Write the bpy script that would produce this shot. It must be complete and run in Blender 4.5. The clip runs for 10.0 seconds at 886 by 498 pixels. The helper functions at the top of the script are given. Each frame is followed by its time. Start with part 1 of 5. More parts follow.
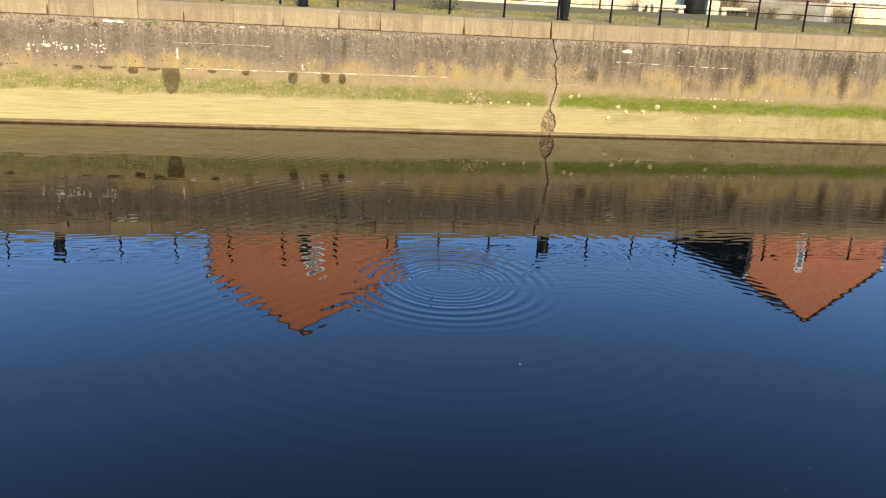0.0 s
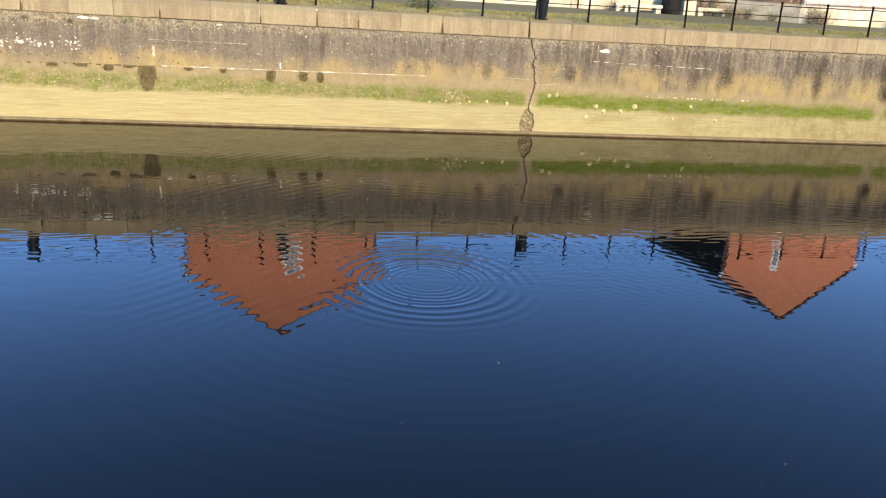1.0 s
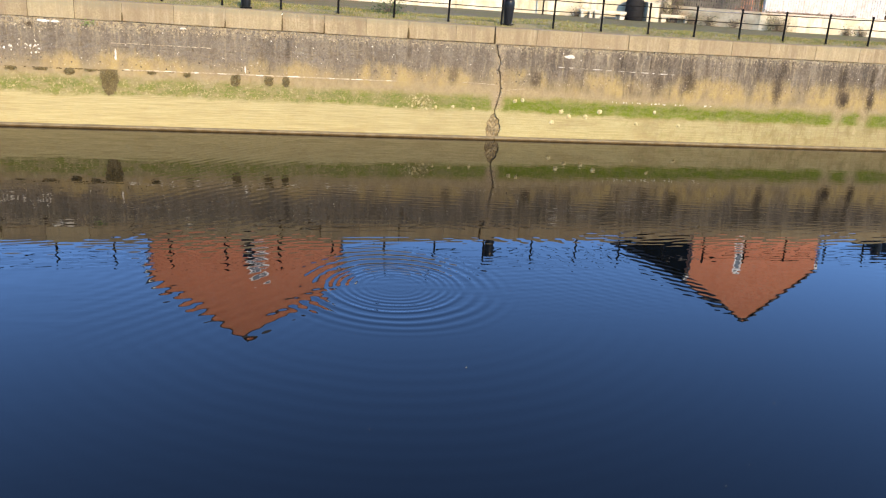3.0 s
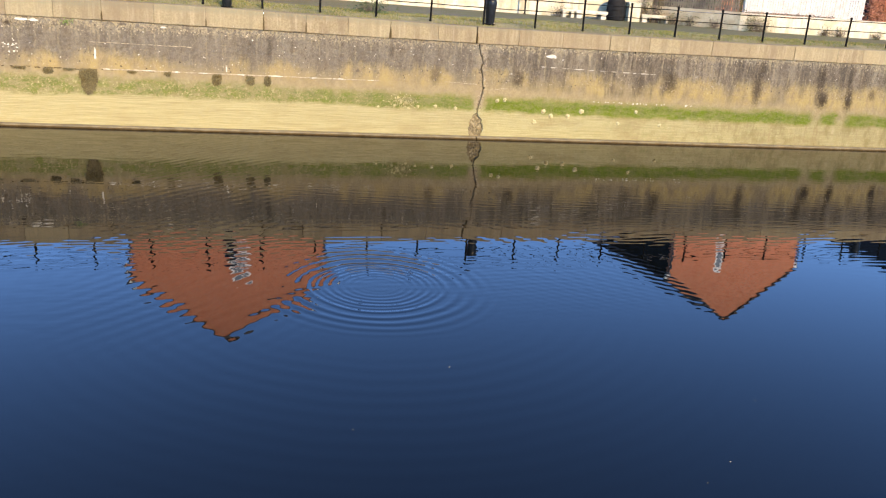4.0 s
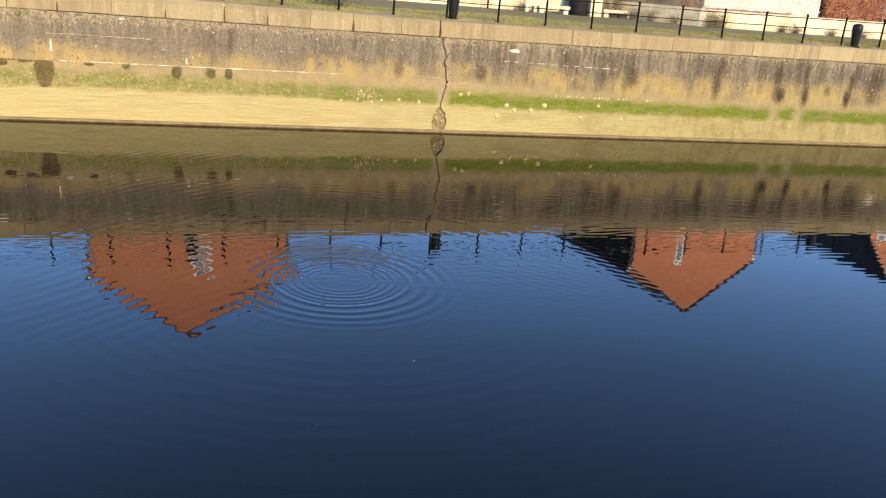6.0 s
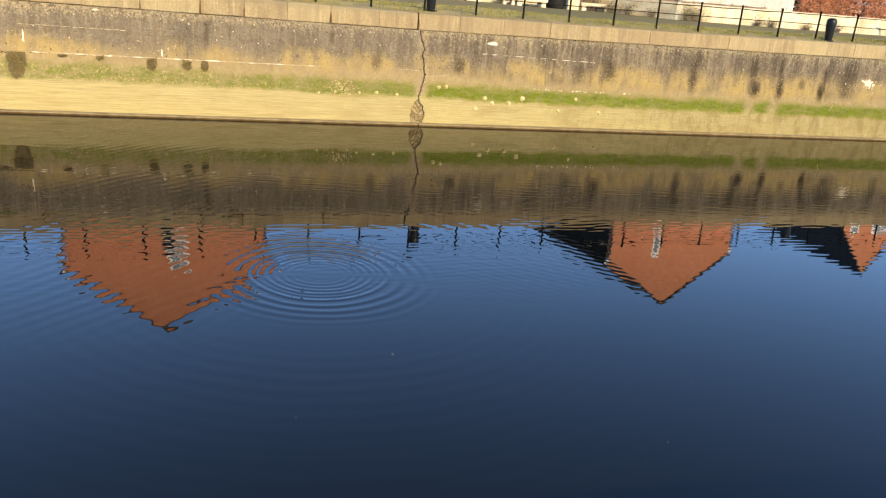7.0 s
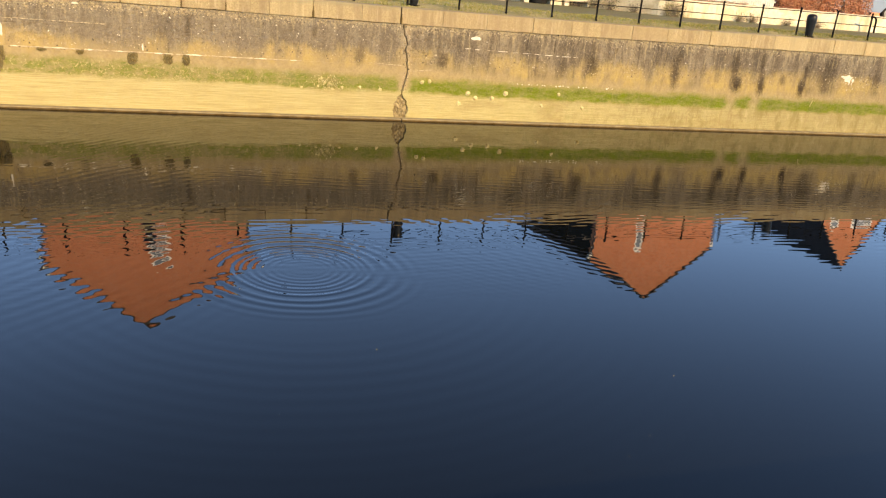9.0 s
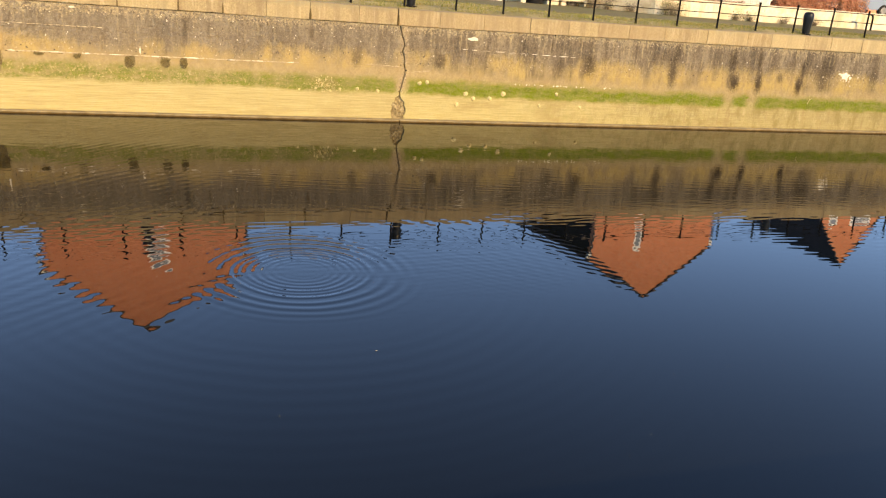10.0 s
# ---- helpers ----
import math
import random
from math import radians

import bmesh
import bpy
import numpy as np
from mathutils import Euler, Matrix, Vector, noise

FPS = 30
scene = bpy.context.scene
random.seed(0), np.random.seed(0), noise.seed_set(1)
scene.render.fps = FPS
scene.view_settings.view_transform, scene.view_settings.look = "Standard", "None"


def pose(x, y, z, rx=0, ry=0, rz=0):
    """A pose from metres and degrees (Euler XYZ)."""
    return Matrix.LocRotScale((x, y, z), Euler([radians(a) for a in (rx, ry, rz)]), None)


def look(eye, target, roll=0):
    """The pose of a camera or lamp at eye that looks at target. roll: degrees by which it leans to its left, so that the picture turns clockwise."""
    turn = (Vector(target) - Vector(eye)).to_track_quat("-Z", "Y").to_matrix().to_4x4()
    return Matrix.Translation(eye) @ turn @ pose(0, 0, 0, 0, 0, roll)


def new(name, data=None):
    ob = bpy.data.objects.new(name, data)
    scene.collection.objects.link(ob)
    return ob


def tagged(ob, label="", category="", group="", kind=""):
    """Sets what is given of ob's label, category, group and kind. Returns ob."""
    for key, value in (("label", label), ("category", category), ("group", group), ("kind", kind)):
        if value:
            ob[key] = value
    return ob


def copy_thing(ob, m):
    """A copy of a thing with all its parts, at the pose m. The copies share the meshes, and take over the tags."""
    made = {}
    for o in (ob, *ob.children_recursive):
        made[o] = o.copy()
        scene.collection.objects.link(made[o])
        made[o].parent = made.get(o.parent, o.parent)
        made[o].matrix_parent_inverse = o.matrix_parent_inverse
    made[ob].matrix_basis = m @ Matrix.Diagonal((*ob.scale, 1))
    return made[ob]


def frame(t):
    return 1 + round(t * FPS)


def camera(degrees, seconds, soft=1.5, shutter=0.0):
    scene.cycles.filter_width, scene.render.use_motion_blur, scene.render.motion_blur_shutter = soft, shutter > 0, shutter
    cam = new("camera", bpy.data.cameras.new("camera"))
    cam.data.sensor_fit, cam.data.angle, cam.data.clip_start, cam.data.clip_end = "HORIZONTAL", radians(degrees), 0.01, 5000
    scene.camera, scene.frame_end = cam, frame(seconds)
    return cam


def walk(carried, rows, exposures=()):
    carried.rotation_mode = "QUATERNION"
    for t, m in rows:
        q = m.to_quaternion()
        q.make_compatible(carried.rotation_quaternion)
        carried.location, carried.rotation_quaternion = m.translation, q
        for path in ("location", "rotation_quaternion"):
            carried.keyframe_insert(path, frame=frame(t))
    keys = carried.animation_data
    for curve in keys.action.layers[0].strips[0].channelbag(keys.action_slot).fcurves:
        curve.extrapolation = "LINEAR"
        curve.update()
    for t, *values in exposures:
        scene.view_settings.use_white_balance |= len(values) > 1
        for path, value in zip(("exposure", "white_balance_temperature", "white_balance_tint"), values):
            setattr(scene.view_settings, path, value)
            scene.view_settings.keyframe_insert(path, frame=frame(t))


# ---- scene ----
# camera: stands on the near bank and pans to the right
cam = camera(55.58, 10.0, soft=1.2)
PATH = [
    (0, (0.0, -26.0, 4.750), (1.297, -16.590, 1.625), 2.91),
    (0.5, (0.0, -26.0, 4.750), (1.425, -16.608, 1.627), 3.17),
    (1, (0.0, -26.0, 4.750), (1.548, -16.628, 1.625), 3.35),
    (1.5, (0.0, -26.0, 4.750), (1.657, -16.640, 1.645), 3.47),
    (2, (0.0, -26.0, 4.750), (1.765, -16.649, 1.677), 3.52),
    (2.5, (0.0, -26.0, 4.750), (1.851, -16.659, 1.698), 3.68),
    (2.7, (0.0, -26.0, 4.750), (1.884, -16.665, 1.699), 3.73),
    (3.8, (0.0, -26.0, 4.750), (2.086, -16.703, 1.714), 3.95),
    (4, (0.0, -26.0, 4.750), (2.133, -16.715, 1.711), 3.99),
    (4.5, (0.0, -26.0, 4.750), (2.241, -16.738, 1.718), 4.09),
    (5, (0.0, -26.0, 4.750), (2.348, -16.760, 1.732), 4.25),
    (5.5, (0.0, -26.0, 4.750), (2.439, -16.792, 1.705), 4.40),
    (5.7, (0.0, -26.0, 4.750), (2.477, -16.807, 1.692), 4.47),
    (6.8, (0.0, -26.0, 4.750), (2.758, -16.909, 1.627), 4.85),
    (7, (0.0, -26.0, 4.750), (2.795, -16.925, 1.615), 4.92),
    (7.5, (0.0, -26.0, 4.750), (2.870, -16.955, 1.594), 5.04),
    (8, (0.0, -26.0, 4.750), (2.918, -16.973, 1.587), 5.10),
    (8.5, (0.0, -26.0, 4.750), (2.962, -16.992, 1.575), 5.22),
    (9, (0.0, -26.0, 4.750), (2.982, -16.999, 1.575), 5.19),
    (9.5, (0.0, -26.0, 4.750), (2.987, -16.993, 1.596), 5.07),
    (10, (0.0, -26.0, 4.750), (2.993, -16.999, 1.585), 4.72),
]
EXPOSURES = [(0.0, 2.15, 7300, 7), (1.0, 2.15, 6700, 9), (4.5, 2.15, 6650, 11), (5.5, 2.15, 7300, 9), (7.0, 2.15, 8100, 7), (8.0, 2.15, 9000, 8), (10.0, 2.15, 9700, 12)]
walk(cam, [(t, look(eye, target, roll)) for t, eye, target, roll in PATH], EXPOSURES)

# world, sun
SUN_AZ, SUN_EL = radians(161), radians(28)
sun_dir = Vector((math.sin(SUN_AZ) * math.cos(SUN_EL), math.cos(SUN_AZ) * math.cos(SUN_EL), math.sin(SUN_EL)))
world = bpy.data.worlds.new("sky")
scene.world = world
world.use_nodes = True
wn = world.node_tree.nodes
sky = wn.new("ShaderNodeTexSky")
sky.sky_type = "NISHITA"
sky.sun_disc = False
sky.sun_elevation, sky.sun_rotation = SUN_EL, SUN_AZ
sky.air_density, sky.dust_density, sky.ozone_density = 0.5, 0.0, 2.6
deep = wn.new("ShaderNodeGamma")
deep.inputs["Gamma"].default_value = 1.25
wn["Background"].inputs["Strength"].default_value = 0.126
world.node_tree.links.new(sky.outputs[0], deep.inputs["Color"])
tint = wn.new("ShaderNodeVectorMath")
tint.operation = "MULTIPLY"
tint.inputs[1].default_value = (0.95, 1.0, 0.97)
world.node_tree.links.new(deep.outputs[0], tint.inputs[0])
world.node_tree.links.new(tint.outputs[0], wn["Background"].inputs["Color"])
lamp = bpy.data.lights.new("sun", "SUN")
lamp.energy, lamp.angle, lamp.color = 2.2, radians(0.5), (1.0, 0.765, 0.45)
sun = new("sun", lamp)
sun.matrix_world = look(sun_dir * 80, (0, 0, 0))


# ---- material helpers
class Mat:
    """A node material with short calls for the usual nodes."""

    def __init__(self, name, rough=0.8, metal=0.0, spec=0.5):
        self.m = bpy.data.materials.new(name)
        self.m.use_nodes = True
        self.t = self.m.node_tree
        self.b = self.t.nodes["Principled BSDF"]
        self.b.inputs["Roughness"].default_value = rough
        self.b.inputs["Metallic"].default_value = metal
        self.b.inputs["Specular IOR Level"].default_value = spec

    def put(self, socket, v):
        if isinstance(v, bpy.types.NodeSocket):
            self.t.links.new(v, socket)
        elif v is not None:
            socket.default_value = (*v, 1) if isinstance(v, tuple) and len(v) == 3 and socket.type == "RGBA" else v

    def coord(self, scale=(1, 1, 1), world=True):
        if world:
            src = self.t.nodes.new("ShaderNodeNewGeometry").outputs["Position"]
        else:
            src = self.t.nodes.new("ShaderNodeTexCoord").outputs["Object"]
        mp = self.t.nodes.new("ShaderNodeMapping")
        mp.inputs["Scale"].default_value = scale
        self.put(mp.inputs["Vector"], src)
        return mp.outputs[0]

    def axis(self, n):
        sp = self.t.nodes.new("ShaderNodeSeparateXYZ")
        self.put(sp.inputs[0], self.t.nodes.new("ShaderNodeNewGeometry").outputs["Position"])
        return sp.outputs[n]

    def noise(self, scale, stretch=(1, 1, 1), detail=4.0, rough=0.6, world=True, warp=0.0):
        n = self.t.nodes.new("ShaderNodeTexNoise")
        self.put(n.inputs["Vector"], self.coord(stretch, world))
        n.inputs["Scale"].default_value = scale
        n.inputs["Detail"].default_value = detail
        n.inputs["Roughness"].default_value = rough
        n.inputs["Distortion"].default_value = warp
        return n.outputs["Fac"]

    def cells(self, scale, stretch=(1, 1, 1), world=True):
        n = self.t.nodes.new("ShaderNodeTexVoronoi")
        self.put(n.inputs["Vector"], self.coord(stretch, world))
        n.inputs["Scale"].default_value = scale
        return n.outputs["Distance"]

    def math(self, op, a, b=0.0, c=0.0):
        n = self.t.nodes.new("ShaderNodeMath")
        n.operation = op
        for i, v in enumerate((a, b, c)):
            self.put(n.inputs[i], v)
        return n.outputs[0]

    def ramp(self, v, lo, hi, a=0.0, b=1.0):
        n = self.t.nodes.new("ShaderNodeMapRange")
        n.interpolation_type = "SMOOTHSTEP"
        for key, x in (("Value", v), ("From Min", lo), ("From Max", hi), ("To Min", a), ("To Max", b)):
            self.put(n.inputs[key], x)
        return n.outputs[0]

    def band(self, v, lo, hi, soft):
        """1 between lo and hi, with soft ends."""
        return self.math("MULTIPLY", self.ramp(v, lo - soft, lo + soft), self.ramp(v, hi - soft, hi + soft, 1.0, 0.0))

    def mix(self, f, a, b):
        n = self.t.nodes.new("ShaderNodeMix")
        n.data_type = "RGBA"
        self.put(n.inputs[0], f)
        self.put(n.inputs[6], a)
        self.put(n.inputs[7], b)
        return n.outputs[2]

    def random(self):
        return self.t.nodes.new("ShaderNodeObjectInfo").outputs["Random"]

    def island(self):
        return self.t.nodes.new("ShaderNodeNewGeometry").outputs["Random Per Island"]

    def bump(self, h, dist=0.01, strength=1.0):
        n = self.t.nodes.new("ShaderNodeBump")
        n.inputs["Distance"].default_value = dist
        n.inputs["Strength"].default_value = strength
        self.put(n.inputs["Height"], h)
        self.put(self.b.inputs["Normal"], n.outputs[0])
        return self

    def colour(self, v):
        self.put(self.b.inputs["Base Color"], v)
        return self


def simple(name, a, b, scale=4.0, rough=0.8, metal=0.0, dist=0.004, fine=40.0, stretch=(1, 1, 1), spec=0.5):
    """Two tones mixed by coarse and fine noise, with a fine relief."""
    m = Mat(name, rough, metal, spec)
    n = m.math("ADD", m.math("MULTIPLY", m.noise(scale, stretch), 0.65), m.math("MULTIPLY", m.noise(fine, stretch), 0.35))
    m.colour(m.mix(m.ramp(n, 0.36, 0.64), a, b))
    m.bump(m.noise(fine, stretch), dist)
    return m


# ---- water: calm, with fine wind ripples and rings that spread from one place
RING = (1.85, -13.4)


def water_material():
    m = Mat("river_water", 0.002)
    m.b.inputs["IOR"].default_value = 1.333
    m.colour(m.mix(m.noise(0.12), (0.0012, 0.0016, 0.0018), (0.0018, 0.0022, 0.0024)))
    x, y = m.axis(0), m.axis(1)
    dx, dy = m.math("SUBTRACT", x, RING[0]), m.math("SUBTRACT", y, RING[1])
    r = m.math("SQRT", m.math("ADD", m.math("MULTIPLY", dx, dx), m.math("MULTIPLY", dy, dy)))
    r = m.math("ADD", r, m.math("MULTIPLY", m.noise(0.9, detail=1.0), 0.12))

    def ring(length, r0, r1, r2, height):
        """Waves of one length that rise from r0 to r1 and die away at r2."""
        wave = m.math("SINE", m.math("MULTIPLY", r, 2 * math.pi / length))
        return m.math("MULTIPLY", m.math("MULTIPLY", m.math("MULTIPLY", wave, m.ramp(r, r0, r1)), m.ramp(r, r1, r2, 1.0, 0.0)), height)

    rings = m.math("ADD", ring(0.125, 0.2, 0.95, 1.5, 0.0010), m.math("ADD", ring(0.22, 0.7, 1.35, 2.3, 0.0016), ring(0.30, 2.0, 3.6, 9.0, 0.00022)))

    # trains of long-crested wind ripples, finest by the far quay, and slow swell upstream
    def train(length, turn, height, bend):
        along = m.math("ADD", m.math("MULTIPLY", x, math.sin(turn)), m.math("MULTIPLY", y, math.cos(turn)))
        phase = m.math("ADD", m.math("MULTIPLY", along, 2 * math.pi / length), m.math("MULTIPLY", m.noise(bend, (1, 1, 1), 1.0), 16.0))
        return m.math("MULTIPLY", m.math("SINE", phase), height)

    gust = m.ramp(m.noise(0.16, (1, 1.8, 1), 1.0), 0.40, 0.60, 0.3, 1.5)
    lane = m.math("MULTIPLY", m.ramp(y, -15.5, -10.5, 0.08, 1.0), m.ramp(y, -10.0, -4.5, 1.0, 0.22))
    trains = m.math("ADD", train(0.30, 0.22, 0.00024, 0.35), m.math("ADD", train(0.17, -0.12, 0.00022, 0.5), train(0.42, 0.45, 0.00010, 0.25)))
    trains = m.math("MULTIPLY", trains, m.math("MULTIPLY", gust, lane))
    swell = m.math("MULTIPLY", m.math("SUBTRACT", m.noise(1.0, (1.5, 2.6, 1), 1.0, 0.4), 0.5), m.ramp(x, -7.0, 1.5, 0.0060, 0.0008))
    swell = m.math("MULTIPLY", swell, m.math("MULTIPLY", gust, m.ramp(y, -18.0, -9.0, 0.15, 1.0)))
    # one patch of slanting wavelets downstream
    patch = m.math("MULTIPLY", m.band(x, 4.2, 7.2, 1.0), m.band(y, -14.4, -11.8, 0.9))
    slant = m.math("MULTIPLY", train(0.20, 0.75, 0.00020, 0.2), patch)
    # short chop by the quay, and cross waves upstream
    chop = m.math("MULTIPLY", m.math("SUBTRACT", m.noise(2.2, (1.5, 1, 1), 2.0), 0.5), m.math("MULTIPLY", m.ramp(y, -12.5, -8.0, 0.0, 0.0015), m.ramp(y, -6.0, -1.0, 1.0, 0.5)))
    cross = m.math("MULTIPLY", train(0.27, -0.8, 0.00044, 0.3), m.math("MULTIPLY", m.band(x, -2.6, 0.6, 0.8), m.ramp(y, -16.4, -14.0)))
    wind = m.math("ADD", m.math("ADD", trains, swell), m.math("ADD", slant, m.math("ADD", chop, cross)))
    m.bump(m.math("ADD", rings, wind), 1.0)
    return m.m


def quay_material(name):
    """Weathered river wall: pale silt at the foot, a belt of algae, ochre lichen, and grey soot with streaks above."""
    m = Mat(name, 0.92, 0.0, 0.2)
    m.b.inputs["Diffuse Roughness"].default_value = 1.0
    x, z = m.axis(0), m.axis(2)
    blotch = m.noise(2.2, (1, 1, 0.5), 8.0, 0.68)
    patch = m.noise(3.6, (1, 1, 0.8), 7.0, 0.7)
    fine = m.noise(15.0, (1, 1, 1), 6.0, 0.75)
    grit = m.noise(32.0, (1, 1, 1), 3.0, 0.8)
    thin = m.noise(5.5, (1.5, 1.5, 0.15), 6.0, 0.72)
    zw = m.math("ADD", z, m.math("MULTIPLY", m.math("SUBTRACT", blotch, 0.5), 0.7))
    zw2 = m.math("ADD", zw, m.math("MULTIPLY", m.math("SUBTRACT", thin, 0.5), 0.8))
    # foot: silt with fine level lines, blotched downstream
    lines = m.noise(2.8, (0.25, 1, 19.0), 6.0, 0.8)
    silt = m.mix(m.ramp(lines, 0.38, 0.62), (0.278, 0.240, 0.108), (0.412, 0.375, 0.192))
    silt = m.mix(m.math("MULTIPLY", m.ramp(grit, 0.5, 0.66), 0.3), silt, (0.258, 0.211, 0.109))
    silt = m.mix(m.math("MULTIPLY", m.ramp(m.noise(0.7, (1, 1, 3), 6.0, 0.7), 0.46, 0.68), m.ramp(x, 0.0, 14.0, 0.35, 0.85)), silt, (0.252, 0.204, 0.092))
    silt = m.mix(m.math("MULTIPLY", m.ramp(thin, 0.52, 0.7), m.ramp(x, 9.0, 18.0, 0.0, 0.75)), silt, (0.245, 0.180, 0.088))
    silt = m.mix(m.math("MULTIPLY", m.ramp(patch, 0.5, 0.66), m.ramp(x, 5.0, 14.0, 0.0, 0.5)), silt, (0.231, 0.224, 0.088))
    silt = m.mix(m.ramp(x, 10.0, 24.0, 0.0, 0.45), silt, (0.235, 0.19, 0.085))
    bloom_ = m.noise(1.4, (1.6, 1, 0.7), 8.0, 0.75)
    silt = m.mix(m.math("MULTIPLY", m.ramp(bloom_, 0.48, 0.6), m.ramp(x, 8.0, 19.0, 0.0, 0.6)), silt, (0.190, 0.158, 0.062))
    silt = m.mix(m.math("MULTIPLY", m.ramp(bloom_, 0.34, 0.44, 1.0, 0.0), m.ramp(x, 8.0, 19.0, 0.0, 0.5)), silt, (0.420, 0.360, 0.205))
    # tan belt above the algae, ochre lichen, soot
    tan = m.mix(m.ramp(m.math("ADD", m.math("MULTIPLY", fine, 0.4), m.math("MULTIPLY", patch, 0.6)), 0.36, 0.64), (0.245, 0.196, 0.104), (0.325, 0.262, 0.142))
    tan = m.mix(m.math("MULTIPLY", m.ramp(blotch, 0.5, 0.66), 0.5), tan, (0.225, 0.175, 0.085))
    runs = m.noise(1.5, (1.5, 1.5, 0.13), 7.0, 0.68, warp=0.25)
    wide = m.noise(0.8, (1.6, 1.6, 0.16), 6.0, 0.65)
    grime = m.math("ADD", m.math("MULTIPLY", runs, 0.45), m.math("ADD", m.math("MULTIPLY", wide, 0.3), m.math("MULTIPLY", blotch, 0.25)))
    soot = m.mix(m.ramp(grime, 0.43, 0.57), (0.062, 0.049, 0.035), (0.200, 0.163, 0.110))
    soot = m.mix(m.ramp(x, 3.0, 12.0, 0.6, 0.15), soot, (0.138, 0.120, 0.092))
    soot = m.mix(m.math("MULTIPLY", m.ramp(fine, 0.5, 0.68), 0.4), soot, (0.245, 0.200, 0.135))
    soot = m.mix(m.math("MULTIPLY", m.ramp(thin, 0.52, 0.68), m.ramp(x, 3.0, 13.0, 0.35, 0.85)), soot, (0.320, 0.260, 0.145))
    # ochre lichen in clumps along the foot of the soot
    lichen = m.mix(m.ramp(blotch, 0.36, 0.58), (0.235, 0.180, 0.092), (0.332, 0.254, 0.098))
    lichen = m.mix(m.math("MULTIPLY", m.ramp(fine, 0.5, 0.66), 0.5), lichen, (0.354, 0.275, 0.150))
    clump = m.ramp(m.math("ADD", m.noise(0.62, (1, 1, 0.6), 3.0, 0.55), m.ramp(x, 6.0, 12.0, 0.0, 0.07)), 0.42, 0.58)
    grown = m.math("MULTIPLY", m.ramp(m.math("SUBTRACT", zw2, m.math("MULTIPLY", clump, 0.22)), 1.72, 2.12, 1.0, 0.0), m.math("ADD", m.math("MULTIPLY", clump, 0.65), 0.35))
    col = m.mix(m.math("MULTIPLY", grown, m.ramp(grime, 0.38, 0.5, 0.35, 1.0)), soot, lichen)
    crumb = m.noise(4.5, (1.2, 1.2, 1.0), 10.0, 0.84)
    col = m.mix(m.math("MULTIPLY", m.math("MULTIPLY", m.ramp(crumb, 0.5, 0.58), m.ramp(zw2, 1.75, 2.2)), 0.4), col, (0.062, 0.048, 0.034))
    col = m.mix(m.math("MULTIPLY", m.math("MULTIPLY", m.ramp(crumb, 0.36, 0.45, 1.0, 0.0), m.ramp(zw2, 1.75, 2.2)), 0.4), col, (0.300, 0.250, 0.175))
    # crust of lichen and lime just under the coping
    crust = m.math("MULTIPLY", m.ramp(zw2, 2.66, 2.95), m.ramp(fine, 0.45, 0.56))
    col = m.mix(m.math("MULTIPLY", crust, 0.7), col, (0.355, 0.290, 0.170))
    tan = m.mix(m.math("MULTIPLY", m.ramp(crumb, 0.5, 0.6), 0.3), tan, (0.150, 0.112, 0.062))
    col = m.mix(m.ramp(m.math("ADD", zw, m.ramp(x, 7.0, 12.0, 0.0, 0.22)), 1.48, 1.86, 1.0, 0.0), col, tan)
    # single stains: dark runs of water and weed
    for sx, sz, w, h, dark in STAINS:
        u = m.math("DIVIDE", m.math("SUBTRACT", m.math("ADD", x, m.math("MULTIPLY", m.math("SUBTRACT", patch, 0.5), 0.25)), sx), w)
        v = m.math("DIVIDE", m.math("SUBTRACT", z, sz), h)
        d = m.math("SQRT", m.math("ADD", m.math("MULTIPLY", u, u), m.math("MULTIPLY", v, v)))
        d = m.math("ADD", d, m.math("MULTIPLY", m.math("SUBTRACT", fine, 0.5), 1.1))
        col = m.mix(m.math("MULTIPLY", m.ramp(d, 0.2, 0.95, 1.0, 0.0), dark), col, (0.036, 0.025, 0.014))
    # washed pale along the crack
    pits_ = m.noise(6.0, (1, 1, 0.8), 6.0, 0.8)
    wash = m.ramp(m.math("ABSOLUTE", m.math("SUBTRACT", m.math("ADD", x, m.math("MULTIPLY", patch, 0.3)), 6.98)), 0.04, 0.26, 1.0, 0.0)
    col = m.mix(m.math("MULTIPLY", m.math("MULTIPLY", wash, m.ramp(pits_, 0.40, 0.56, 0.25, 1.0)), 0.75), col, (0.299, 0.235, 0.143))
    col = m.mix(m.math("MULTIPLY", m.math("MULTIPLY", m.ramp(grit, 0.54, 0.66), m.ramp(z, 1.6, 2.0)), 0.35), col, (0.061, 0.048, 0.034))
    col = m.mix(m.math("MULTIPLY", m.math("MULTIPLY", m.ramp(grit, 0.34, 0.46, 1.0, 0.0), m.ramp(z, 1.6, 2.0)), 0.35), col, (0.313, 0.258, 0.177))
    # crumbled surface: dark pits and pale grains, strongest above the lip
    pits = m.noise(7.0, (1.2, 1.2, 0.8), 9.0, 0.85)
    grains = m.noise(17.0, (1, 1, 1.2), 6.0, 0.8, warp=0.6)
    above = m.ramp(zw, 1.7, 1.95)
    rotten = m.math("MAXIMUM", m.ramp(zw2, 2.7, 2.92), m.math("MULTIPLY", m.ramp(m.noise(0.8, (1, 1, 1.6), 4.0, 0.6), 0.5, 0.66), 0.8))
    rotten = m.math("MAXIMUM", rotten, m.math("MULTIPLY", m.band(zw2, 1.72, 2.02, 0.12), 0.6))
    above = m.math("MULTIPLY", above, m.ramp(rotten, 0.0, 1.0, 0.12, 1.0))
